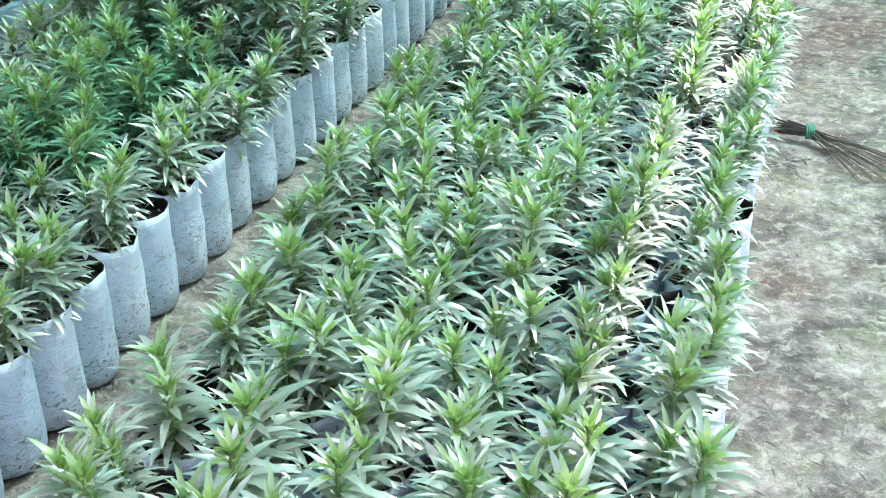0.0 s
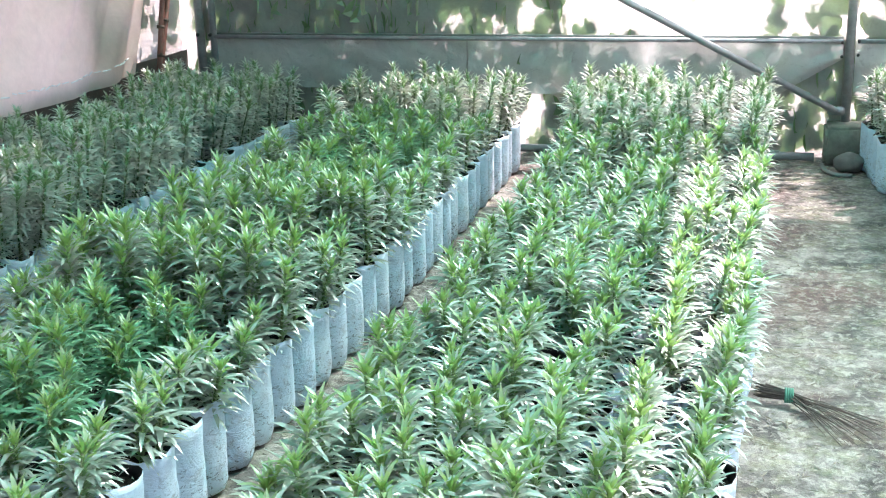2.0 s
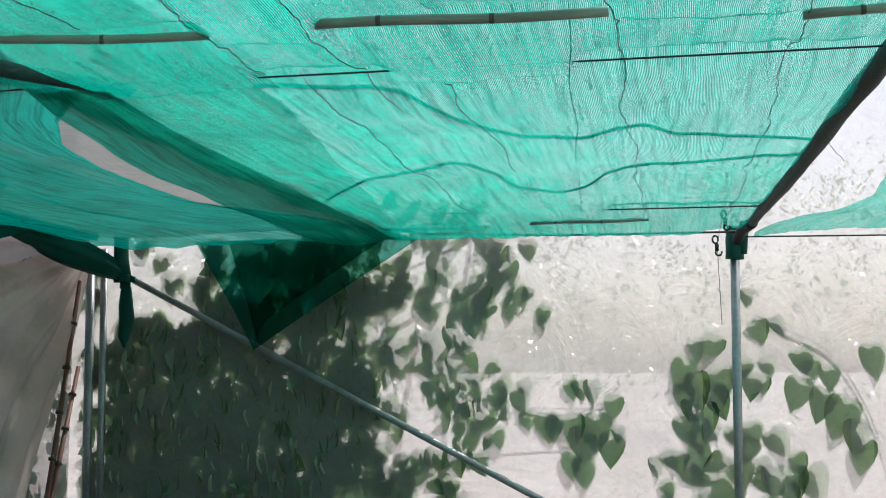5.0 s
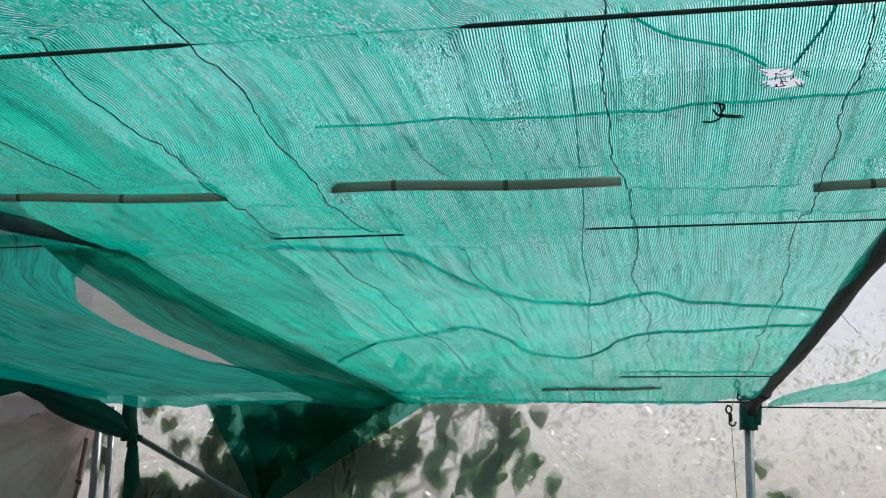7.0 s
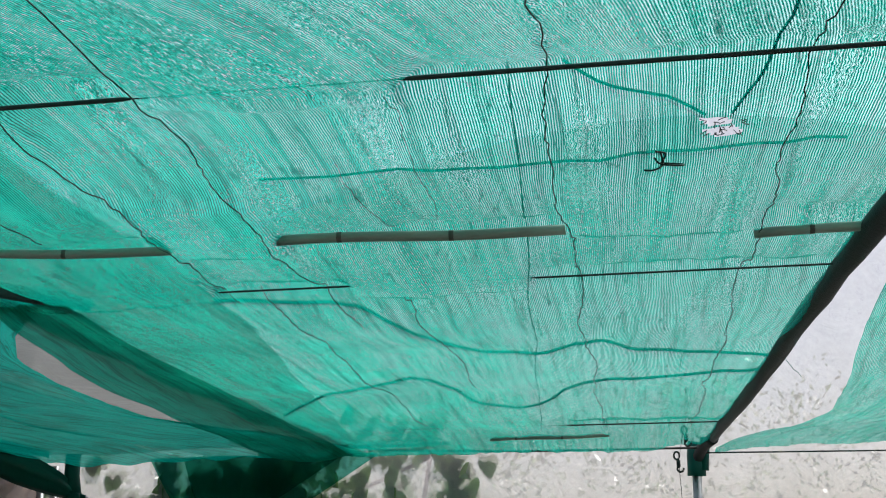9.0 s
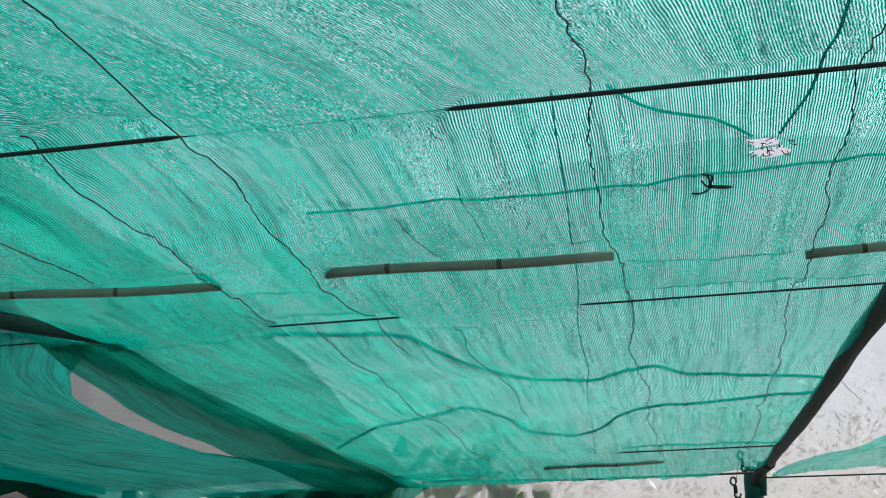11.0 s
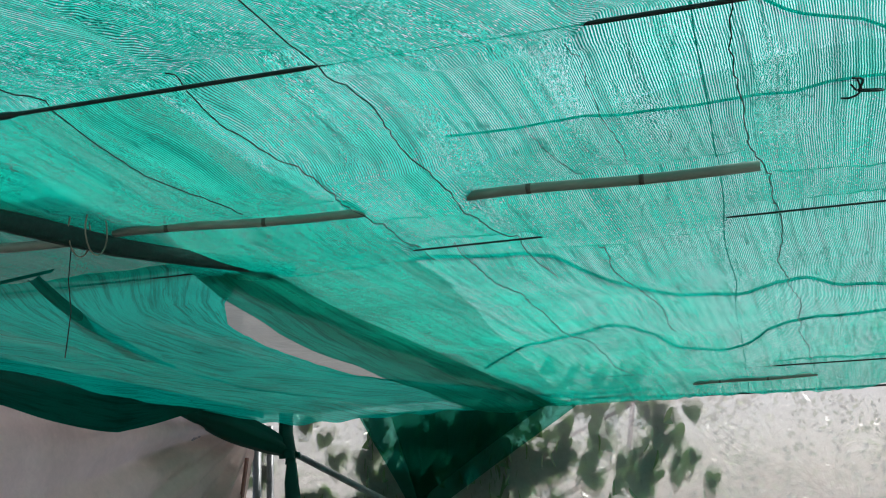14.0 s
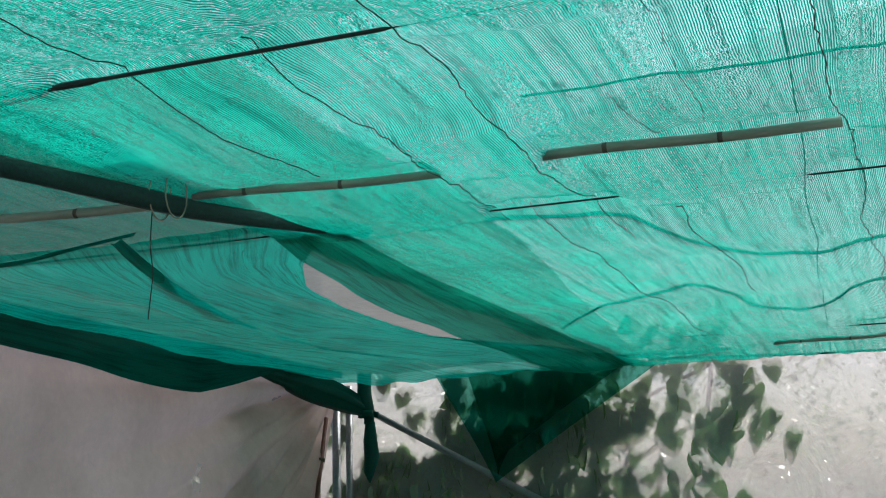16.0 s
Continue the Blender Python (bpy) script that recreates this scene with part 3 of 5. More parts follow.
def net_height(x, y):
    z = NET_Z + 0 * x
    lines = [-0.3, 0.9, A_Y, B_Y, C_Y, 4.45, 5.5, D_Y, E_Y, 7.5]
    for a, b in zip(lines, lines[1:]):
        inside = (y >= a) & (y < b)
        z = z - inside * 0.022 * np.sin((y - a) / (b - a) * math.pi) * (b - a) ** 0.5
    z = z + 0.010 * _w1(x * 1.3, y * 0.45) + 0.006 * _w2(x * 5.0, y * 0.8) + 0.0022 * _w3(x * 16, y * 2.2)
    z = z + 0.0016 * _w2(x * 9 + y * 6, y * 9)
    for lx in LACES:
        z = z - 0.008 * np.exp(-((x - lx) / 0.018) ** 2) + 0.008 * np.exp(-((x - lx) / 0.07) ** 2)
    for ly, spans, drop in ((A_Y, A_SHOWN, 0.028), (B_Y, B_SHOWN, 0.026), (C_Y, C_SHOWN, 0.024), (D_Y, D_SHOWN, 0.012), (E_Y, E_SHOWN, 0.018)):
        s = shown(x, spans)
        near = np.exp(-((y - ly) / 0.06) ** 2)
        d = y - ly - 0.045
        sag = np.where(d < 0, np.exp(-(d / 0.20) ** 2), np.exp(-(d / 0.045) ** 2))
        z = z + near * s * 0.018 - (1 - s) * drop * sag
    z = z - 0.05 * np.clip((y - 7.0) / 0.42, 0, 1) ** 1.5 * (1 + 0.35 * _w1(x * 1.1, 0 * y))
    return z


def net_uv(x, y):
    skew = 0.26 * np.clip((-x - 0.35) / 0.6, 0, 1) * np.clip((2.6 - y) / 0.8, 0, 1.3)
    # before the first wire the net is drawn aslant
    skew = np.where(y < A_Y, 0.16 + 0.22 * np.clip((-x + 0.1) / 0.6, 0, 1) - 0.10 * np.clip((-x - 0.7) / 0.4, 0, 1), skew)
    # the knit is pulled wider apart towards the far edge
    t = np.clip(-x - 0.2, 0, 0.8)
    wide = x + 0.125 * t ** 2 + 0.2 * np.clip(-x - 1.0, 0, 3)
    return wide - skew * (y - A_Y) + 0.010 * _w1(x * 2, y * 0.9) - 0.10 * np.clip(-x - 1.0, 0, 1) * (y - 2.5) * (y > 2.5), y


def make_main_net():
    def place(u, v):
        # u: 0 at the left edge, 1 at the right beam
        lx = -1.98 + 0.12 * np.clip((v - 2.3) / 1.0, 0, 1) + 0.10 * np.clip((v - 6.0) / 1.2, 0, 1)
        x = lx + u * (right_beam(v) - lx)
        y = v + 0.02 * _w1(x * 0.9, 0 * v) * np.clip(v - 6.5, 0, 1)
        return x, y, net_height(x, y)

    def uv(u, v):
        x, y, _ = place(u, v)
        return net_uv(x, y)

    def torn(u, v):
        x, y, _ = place(u, v)
        a = (np.abs(x - 0.20 - 0.5 * (y - 2.25)) < 0.030) & (np.abs(y - 2.262) < 0.020)
        c = (np.abs(x - 0.19 - 0.5 * (y - 2.21)) < 0.024) & (np.abs(y - 2.205) < 0.020)
        return ~(a | c)
    net = tagged(new("shade_net"), "green knitted shade net stretched overhead, creased and sagging", "shade net")
    # strips of the net from wire to wire; each begins on the row where the last one ends
    rows = np.r_[np.linspace(1.28, 4.0, 230), np.linspace(4.03, 7.42, 130)]
    cuts = [0] + [int(np.searchsorted(rows, q)) for q in (A_Y, B_Y, C_Y, 5.5)] + [len(rows) - 1]
    for a, b in zip(cuts, cuts[1:]):
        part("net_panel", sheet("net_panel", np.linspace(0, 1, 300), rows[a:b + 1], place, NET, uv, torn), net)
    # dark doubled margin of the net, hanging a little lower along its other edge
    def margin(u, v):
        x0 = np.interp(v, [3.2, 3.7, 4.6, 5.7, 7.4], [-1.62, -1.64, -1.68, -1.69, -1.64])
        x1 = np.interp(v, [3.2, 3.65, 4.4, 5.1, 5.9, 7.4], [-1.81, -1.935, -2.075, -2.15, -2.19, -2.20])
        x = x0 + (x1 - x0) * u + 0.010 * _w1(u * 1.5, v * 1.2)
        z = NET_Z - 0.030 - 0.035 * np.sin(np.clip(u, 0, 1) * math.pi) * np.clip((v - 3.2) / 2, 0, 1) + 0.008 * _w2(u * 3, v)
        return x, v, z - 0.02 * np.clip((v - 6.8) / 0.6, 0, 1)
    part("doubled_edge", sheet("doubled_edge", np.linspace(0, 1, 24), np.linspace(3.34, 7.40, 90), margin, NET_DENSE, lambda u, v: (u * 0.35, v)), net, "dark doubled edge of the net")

    # lacing threads along the net
    r = random.Random(9)
    for lx, a, b in ((-1.12, 1.9, 3.5), (-0.845, 0.6, 3.9), (-0.12, 0.6, 6.6), (0.34, 0.6, 6.8), (-1.03, 3.4, 6.6), (-0.55, 2.3, 2.85), (-0.40, 1.95, 2.8), (-1.42, 1.3, 2.8), (-0.62, 3.4, 5.2)):
        pts, y = [], a
        wander = r.uniform(0, 6)
        while y < b:
            x = lx + r.uniform(-0.005, 0.005) + 0.012 * math.sin(y * 4.3 + wander) + 0.007 * math.sin(y * 11 + wander * 2)
            pts.append((x, y, float(net_height(np.array(x), np.array(y))) - 0.006))
            y += r.uniform(0.02, 0.05)
        part("lacing_thread", mesh("lacing_thread", *tube(pts, 0.0015 if b - a > 1 else 0.0009, 5), [WIRE]), net, "black lacing thread")
    part("seam", sheet("seam", np.linspace(-0.5, 0.5, 4), np.linspace(1.9, 7.38, 120),
         lambda u, v: (-0.17 - 0.06 * (v - 2.0) + 0.003 * u + 0.006 * _w1(0 * u, v), v, net_height(-0.17 - 0.06 * (v - 2.0) + 0.006 * u, v) - 0.004), NET_FOLD, lambda u, v: (u * 0.04, v)), net, "darker overlapped seam")


def make_left_net():
    fold = ripple(51, 9)

    def inner(v):
        # the edge facing the main net; a lens-shaped opening lies between the two
        return np.interp(v, [3.36, 3.6, 3.75, 4.1, 4.66, 5.3, 5.8, 6.1, 6.5, 7.0, 7.42], [-1.66, -1.86, -1.97, -2.14, -2.26, -2.29, -2.18, -2.02, -1.80, -1.60, -1.50])

    def place(u, v):
        a = inner(v)
        x = a + u * (np.interp(v, [3.2, 4.0, 5.0, 6.2, 7.4], [-3.50, -3.52, -3.58, -3.70, -3.66]) - a)
        deep = np.clip((v - 3.3) / 1.2, 0, 1)
        # long folds that run with the knit and flatten towards the far end
        z = NET_Z - 0.035 + deep * (0.022 * np.sin(u * 12 + 0.8 * fold(u, v * 0.4)) + 0.010 * np.abs(np.sin(u * 27 + 0.9 * fold(u * 2, v * 0.5))))
        z = z + 0.010 * fold(u * 4, v * 0.9) + 0.003 * fold(u * 20, v * 3)
        end = np.interp(x, [-3.7, -3.3, -2.9, -2.45, -2.0], [2.45, 2.415, 2.43, 2.445, 2.45])
        far = np.clip((v - 6.3) / 1.1, 0, 1) ** 1.5
        z = z * (1 - far) + (end + 0.008 * np.sin(x * 21) + 0.004 * fold(u * 12, v)) * far
        return x, v, z + 0.03 * np.exp(-(v - 3.4) / 0.12)
    net = tagged(new("side_net"), "green shade net drooping in long folds over the side bed", "shade net")
    part("net_panel", sheet("net_panel", np.linspace(0, 1, 120), np.linspace(3.34, 7.42, 200), place, NET_SIDE, lambda u, v: (u * 1.7 + 0.12 * (v - 3.3), v)), net)

    # the part in front of cross line C
    def before(u, v):
        x = -1.84 - u * 1.90
        z = NET_Z + 0.045 + 0.02 * fold(u * 2, v * 0.8) + 0.003 * fold(u * 20, v * 4) - 0.03 * np.sin(u * math.pi)
        return x, v, z
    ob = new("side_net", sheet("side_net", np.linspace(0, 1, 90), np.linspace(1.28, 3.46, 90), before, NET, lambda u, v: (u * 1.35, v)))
    tagged(ob, "green shade net stretched beside the dark net band", "shade net")

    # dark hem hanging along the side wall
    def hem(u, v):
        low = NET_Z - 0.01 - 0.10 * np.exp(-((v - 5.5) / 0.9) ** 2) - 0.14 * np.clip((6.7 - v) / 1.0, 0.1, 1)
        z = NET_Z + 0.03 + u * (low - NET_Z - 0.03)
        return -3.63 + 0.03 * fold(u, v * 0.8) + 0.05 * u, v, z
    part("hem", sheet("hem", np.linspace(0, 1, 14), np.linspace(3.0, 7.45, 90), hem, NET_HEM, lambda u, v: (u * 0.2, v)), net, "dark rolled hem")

    # dark gathers: added strips whose darker colour stands for folds in the net
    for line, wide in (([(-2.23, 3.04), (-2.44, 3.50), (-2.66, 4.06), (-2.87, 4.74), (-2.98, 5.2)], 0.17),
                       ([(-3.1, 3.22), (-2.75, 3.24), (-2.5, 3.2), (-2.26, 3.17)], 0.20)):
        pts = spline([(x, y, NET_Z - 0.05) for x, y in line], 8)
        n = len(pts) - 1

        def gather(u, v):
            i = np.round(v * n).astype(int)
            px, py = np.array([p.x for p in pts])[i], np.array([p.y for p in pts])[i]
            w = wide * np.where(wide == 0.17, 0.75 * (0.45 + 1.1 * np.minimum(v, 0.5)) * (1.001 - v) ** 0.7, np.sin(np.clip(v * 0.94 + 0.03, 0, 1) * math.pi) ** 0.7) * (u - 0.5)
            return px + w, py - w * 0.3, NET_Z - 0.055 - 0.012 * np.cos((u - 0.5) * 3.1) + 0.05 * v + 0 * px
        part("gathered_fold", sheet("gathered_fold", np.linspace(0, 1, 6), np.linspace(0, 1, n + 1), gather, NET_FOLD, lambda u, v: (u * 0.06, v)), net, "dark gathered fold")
    ob = new("insect_mesh", sheet("insect_mesh", np.linspace(SIDE + 0.03, -1.6, 44), np.linspace(2.6, BACK - 0.03, 50),
             lambda u, v: (u, v, 2.78 - 0.26 * np.clip((v - 5.0) / 2.2, 0, 1) + 0.02 * fold(u, v)), INSECT_MESH))
    tagged(ob, "grey insect mesh stretched above the shade net", "mesh")


def make_right_net():
    fold = ripple(61, 9)

    def inner(v):
        return np.interp(v, [1.3, 3.0, 4.06, 5.16, 6.14, 6.75, 7.08, 7.3], [0.66, 0.70, 0.78, 0.90, 0.98, 0.86, 0.60, 0.50])

    def place(u, v):
        a = inner(v)
        # carried on unseen to x 3.2 so that it shades the near path
        x = a + u * (3.2 - a)
        z = NET_Z + 0.012 * fold(u * 5, v) + 0.004 * fold(u * 30, v * 4) - 0.05 * np.clip((v - 6.9) / 0.5, 0, 1) - 0.02 * np.exp(-u * 14)
        return x, v, z
    ob = new("shade_net", sheet("shade_net", np.linspace(0, 1, 180) ** 1.8, np.linspace(1.28, 7.42, 160), place, NET, lambda u, v: (u * 2.0, v)))
    tagged(ob, "green shade net beyond the roof beam with a torn curved edge", "shade net")


def make_wires():
    z = NET_Z
    main = ((A_Y, 0.0046, "overhead_wire", WIRE, "thick black wire carrying the shade net", -2.02, 0.62, -0.02),
            (C_Y, 0.003, "overhead_wire", WIRE, "thin black wire carrying the shade net", -3.75, 0.62, -0.02),
            (D_Y, 0.004, "overhead_wire", WIRE, "thin black wire near the end of the shade net", -1.9, 0.55, 0.0))
    for y, r, name, mat, label, xa, xb, slope in main:
        spans = {A_Y: A_SHOWN + [(-2.1, -1.5)], C_Y: C_SHOWN + [(-3.8, -1.7)], D_Y: D_SHOWN}[y]
        pts = [(xa + (xb - xa) * i / 150, y + slope * ((xa + (xb - xa) * i / 150) + 0.4), z - 0.004) for i in range(151)]
        open_to_view = shown(np.array([p[0] for p in pts]), spans, 0.004)
        v, f = tube(pts, 1.0, 7)
        for i, p in enumerate(pts):
            rad = r * (0.25 + 0.75 * float(open_to_view[i]))
            for k in range(7):
                v[i * 7 + k] = Vector(p) + (v[i * 7 + k] - Vector(p)) * rad
        ob = new(name, mesh(name, v, f, [mat]))
        tagged(ob, label, "wire")
    # light rods threaded through the net
    rods = (("net_rod", -1.83, 2.84, -1.13, 2.92, 0.0118), ("net_rod", -0.835, 2.865, -0.125, 2.895, 0.0128), ("net_rod", 0.33, 3.0, 0.95, 2.95, 0.0125),
            ("net_rod", -2.80, 2.80, -1.86, 2.89, 0.014), ("net_rod", -1.66, 7.30, -1.03, 7.26, 0.011), ("net_rod", -0.78, 7.14, -0.10, 7.07, 0.010))
    for name, xa, ya, xb, yb, r in rods:
        pts = [(xa + (xb - xa) * i / 8, ya + (yb - ya) * i / 8, z - 0.010 + 0.003 * math.sin(i * 0.9)) for i in range(9)]
        rod = tagged(new(name), "grey-green weathered rod threaded through the shade net", "rod", "rods threaded through the net")
        v, f = tube(pts, r, 10)
        part("stick", mesh("stick", v, f, [ROD]), rod)
        for t in (0.22, 0.61):
            i = t * 8
            c = Vector(pts[int(i)]).lerp(Vector(pts[int(i) + 1]), i % 1)
            part("knot_ring", mesh("knot_ring", *tube([c - Vector((0.006, 0, 0)), c + Vector((0.006, 0, 0))], r * 1.05, 10), [TWIG]), rod)
    # ropes lying on top of the net, seen through it
    for pts in ([(-1.22, 3.52), (-0.98, 3.56), (-0.77, 3.70), (-0.60, 4.39), (-0.31, 4.53), (-0.10, 4.30), (0.10, 4.54), (0.56, 4.72)],
                [(-1.66, 5.9), (-1.07, 5.15), (-0.82, 5.10), (-0.70, 5.67), (-0.40, 5.81), (-0.12, 5.20), (0.33, 5.03), (0.54, 4.96)],
                [(-0.75, 2.42), (-0.3, 2.40), (0.1, 2.38), (0.45, 2.36)], [(-0.08, 1.97), (0.08, 2.10), (0.17, 2.20)], [(0.22, 2.20), (0.28, 1.95), (0.29, 1.6)]):
        above = 0.010
        flat = spline([(x, y, 0) for x, y in pts], 6)
        p3 = [(p.x, p.y, float(net_height(np.array(p.x), np.array(p.y))) + above) for p in flat]
        ob = new("rope", mesh("rope", *tube(p3, 0.0030 if pts[0][1] < 3 else 0.0060, 6), [ROPE]))
        tagged(ob, "green cord drawn along the shade net", "rope", "cords on the net")


def make_beams():
    pts = [(right_beam(y) + 0.01, y, NET_Z - 0.015 + 0.006 * math.sin(y * 2)) for y in np.linspace(-2.8, 7.35, 40)]
    b = tagged(new("roof_beam"), "dark pipe wrapped in black-green net carrying the shade net", "beam")
    v, f = tube(pts, 0.030, 12)
    rr = random.Random(5)
    v = [p + Vector((rr.uniform(-1, 1), rr.uniform(-1, 1), rr.uniform(-1, 1))) * 0.004 for p in v]
    part("pipe", mesh("pipe", v, f, [WRAP]), b)
    elbow = spline([(right_beam(7.3) + 0.01, 7.3, NET_Z - 0.015), (0.44, 7.45, NET_Z - 0.04), (0.41, 7.56, NET_Z - 0.10), (0.40, 7.585, NET_Z - 0.2)], 5)
    part("elbow", mesh("elbow", *tube(elbow, 0.034, 12), [WRAP]), b)
    for y in (4.6,):
        q = [(right_beam(y) + 0.03, y, NET_Z - 0.03)]
        for i in range(6):
            q.append((q[-1][0] + rr.uniform(0, 0.018), q[-1][1] + rr.uniform(-0.02, 0.02), q[-1][2] - rr.uniform(0.0, 0.02)))
        part("loose_thread", mesh("loose_thread", *tube(q, 0.0012, 4), [ROPE]), b)
    # a dark band of doubled net, built as a tapering pole
    pts = [(-2.60 + 0.285 * y + 0.004 * math.sin(y * 3), y, 2.44 + 0.06 * max(0, (y - 2.9) / 0.6)) for y in np.linspace(-2.8, 3.5, 28)]
    b = tagged(new("net_band"), "thick dark band of doubled green net, built as a pole", "beam")
    v, f = tube(pts, 0.052, 12, taper=0.022)
    v = [p + Vector((rr.uniform(-1, 1), rr.uniform(-1, 1), rr.uniform(-1, 1))) * 0.004 for p in v]
    part("pole", mesh("pole", v, f, [POLE_WRAP]), b)
    for dx in (-0.028, 0.022):
        loop = [(-1.80 + dx, 2.68 + 0.05 * math.sin(a), 2.455 + 0.065 * math.cos(a)) for a in np.linspace(0, 6.283, 18)]
        part("wire_tie", mesh("wire_tie", *tube(loop, 0.0022, 5), [STRAW]), b, "pale wire tie")
    hang = new("hanging_wire", mesh("hanging_wire", *tube([(-1.85, 2.68, NET_Z - 0.06), (-1.855, 2.68, 2.33), (-1.85, 2.69, 2.25), (-1.855, 2.68, 2.13)], 0.0016, 5), [WIRE]))
    tagged(hang, "thin wire hanging loose from the dark net band", "wire")


def make_net_bits():
    """Rag in the net, string knot, clips on the post, tied bundle and hanging flap."""
    z = float(net_height(np.array(0.2), np.array(2.23)))
    tear = tagged(new("torn_strands"), "frayed dark strands round a hole torn in the net", "net strands")
    r = random.Random(2)
    for k in range(26):
        a = Vector((0.20 + r.uniform(-0.04, 0.045), 2.235 + r.uniform(-0.04, 0.04), z - 0.003))
        b = a + Vector((r.uniform(-0.014, 0.014), r.uniform(-0.02, 0.02), -r.uniform(0.0, 0.008)))
        part("strand", mesh("strand", *tube([a, a.lerp(b, 0.5) + Vector((0, r.uniform(-0.008, 0.008), 0)), b], 0.0011, 4), [WIRE]), tear)
    p = Vector((0.09, 2.38, float(net_height(np.array(0.09), np.array(2.38))) - 0.008))
    knot = tagged(new("string_knot"), "knotted black string hanging from the net", "string")
    for q in (((0, -0.04, 0), (0.005, 0, -0.012), (-0.012, 0.05, -0.006), (-0.03, 0.065, 0)), ((0, 0, -0.012), (0.035, -0.012, -0.02), (0.045, 0.006, -0.012), (0.005, 0.01, -0.006)),
              ((-0.012, -0.01, 0), (0.0, 0.0, -0.01), (0.01, -0.03, 0), (-0.01, -0.045, 0))):
        part("strand", mesh("strand", *tube([p + Vector(s) for s in spline(q, 4)], 0.0022, 5), [WIRE]), knot)
    for cx, cy, cz in ((0.325, 7.28, 2.505), (0.275, 7.28, 2.36)):
        clip = tagged(new("turnbuckle"), "small black metal turnbuckle hanging on the wire", "turnbuckle", "turnbuckles by the post")
        ring = [(cx + 0.016 * math.cos(a), cy, cz + 0.03 + 0.022 * math.sin(a)) for a in np.linspace(0, 6.283, 14)]
        part("ring", mesh("ring", *tube(ring, 0.006, 6), [WIRE]), clip)
        part("body", mesh("body", *boxed((0.022, 0.018, 0.05), (cx + 0.008, cy, cz - 0.015), 0.005), [WIRE]), clip)
        hook = [(cx + 0.018 + 0.018 * math.cos(a), cy, cz - 0.045 + 0.018 * math.sin(a)) for a in np.linspace(2, 6.6, 10)]
        part("hook", mesh("hook", *tube(hook, 0.006, 6), [WIRE]), clip)
    w = new("hanging_wire", mesh("hanging_wire", *tube([(0.325, 7.28, 2.56), (0.285, 7.28, 2.36), (0.302, 7.28, 1.9)], 0.0016, 4), [WIRE]))
    tagged(w, "thin wire hanging beside the post", "wire")
    w = new("overhead_wire", mesh("overhead_wire", *tube([(0.45, 7.40, 2.415), (1.6, 7.40, 2.405), (3.4, 7.40, 2.42)], 0.005, 5), [WIRE]))
    tagged(w, "thin wire along the end of the net", "wire")
    w = new("overhead_wire", mesh("overhead_wire", *tube([(-1.9, 7.40, 2.53), (-1.4, 7.41, 2.47), (-0.6, 7.42, 2.45), (0.40, 7.44, 2.45)], 0.007, 6), [WIRE]))
    tagged(w, "dark wire in the end hem of the net", "wire")

    # the hanging triangular flap
    fold = ripple(71, 8)

    def flap(u, v):
        top = -2.95 + u * 1.45
        x = top + (-2.55 - top) * v
        zz = 2.46 - v * 0.69 * (1 - 0.12 * np.sin(u * 3.1) * (1 - v))
        return x, 7.44 + 0.03 * fold(u * 1.5, v) + 0.015 * np.sin(u * 14) * (1 - v), zz
    ob = new("net_flap", sheet("net_flap", np.linspace(0, 1, 50), np.linspace(0, 1, 40), flap, NET_FLAP, lambda u, v: (u * 1.0, v)))
    tagged(ob, "triangular flap of green net hanging at the back wall", "net flap")
    def flap2(u, v):
        top = -2.74 + u * 1.02
        x = top + (-2.55 - top) * v
        return x, 7.47 + 0.02 * fold(u * 2, v) + 0.012 * np.sin(u * 11) * (1 - v), 2.46 - v * (0.60 + 0.06 * np.sin(u * 5))
    ob = new("net_flap", sheet("net_flap", np.linspace(0, 1, 30), np.linspace(0, 1, 24), flap2, NET_FLAP, lambda u, v: (u * 0.9, v)))
    tagged(ob, "second layer of green net hanging at the back wall", "net flap")

    # bundled end of the net tied round the brace
    tie = tagged(new("net_bundle"), "bundle of dark green net knotted round the steel brace", "net bundle")
    line = spline([(-3.71, 6.35, 2.47), (-3.70, 6.80, 2.44), (-3.68, 7.03, 2.41), (-3.62, 7.22, 2.365), (-3.53, 7.38, 2.31), (-3.45, 7.46, 2.255)], 6)
    v, f = tube(line, 1.0, 20)
    for i, p in enumerate(line):
        t = i / (len(line) - 1)
        for k in range(20):
            # lengthwise pleats drawn together at the knot
            q = (0.014 + 0.060 * math.sin(min(1.0, t * 1.05) * math.pi) ** 0.8 + 0.03 * t) * (1 + 0.16 * math.sin(k * 1.9 + 2 * t))
            v[i * 20 + k] = p + (v[i * 20 + k] - p) * q
    part("gather", mesh("gather", v, f, [NET_BUNDLE]), tie)
    part("strap", mesh("strap", *tube([(-3.45, 7.44, 2.50), (-3.455, 7.45, 2.36), (-3.44, 7.46, 2.24)], 0.045, 10, taper=0.05), [NET_BUNDLE]), tie)
    v, f = boxed((0.14, 0.10, 0.12), (-3.43, 7.46, 2.235), 0.04, 0.025, 5, 2)
    part("knot", mesh("knot", v, f, [NET_BUNDLE]), tie)
    tail = [(-3.42, 7.46, 2.18), (-3.42, 7.46, 2.06), (-3.41, 7.46, 1.96), (-3.43, 7.46, 1.86), (-3.425, 7.46, 1.79)]
    vv, ff = [], []
    for i, c in enumerate(tail):
        w = (0.035, 0.05, 0.055, 0.04, 0.006)[i]
        for k in range(8):
            a = 6.283 * k / 8
            vv.append((c[0] + w * math.cos(a), c[1] + w * 0.5 * math.sin(a), c[2]))
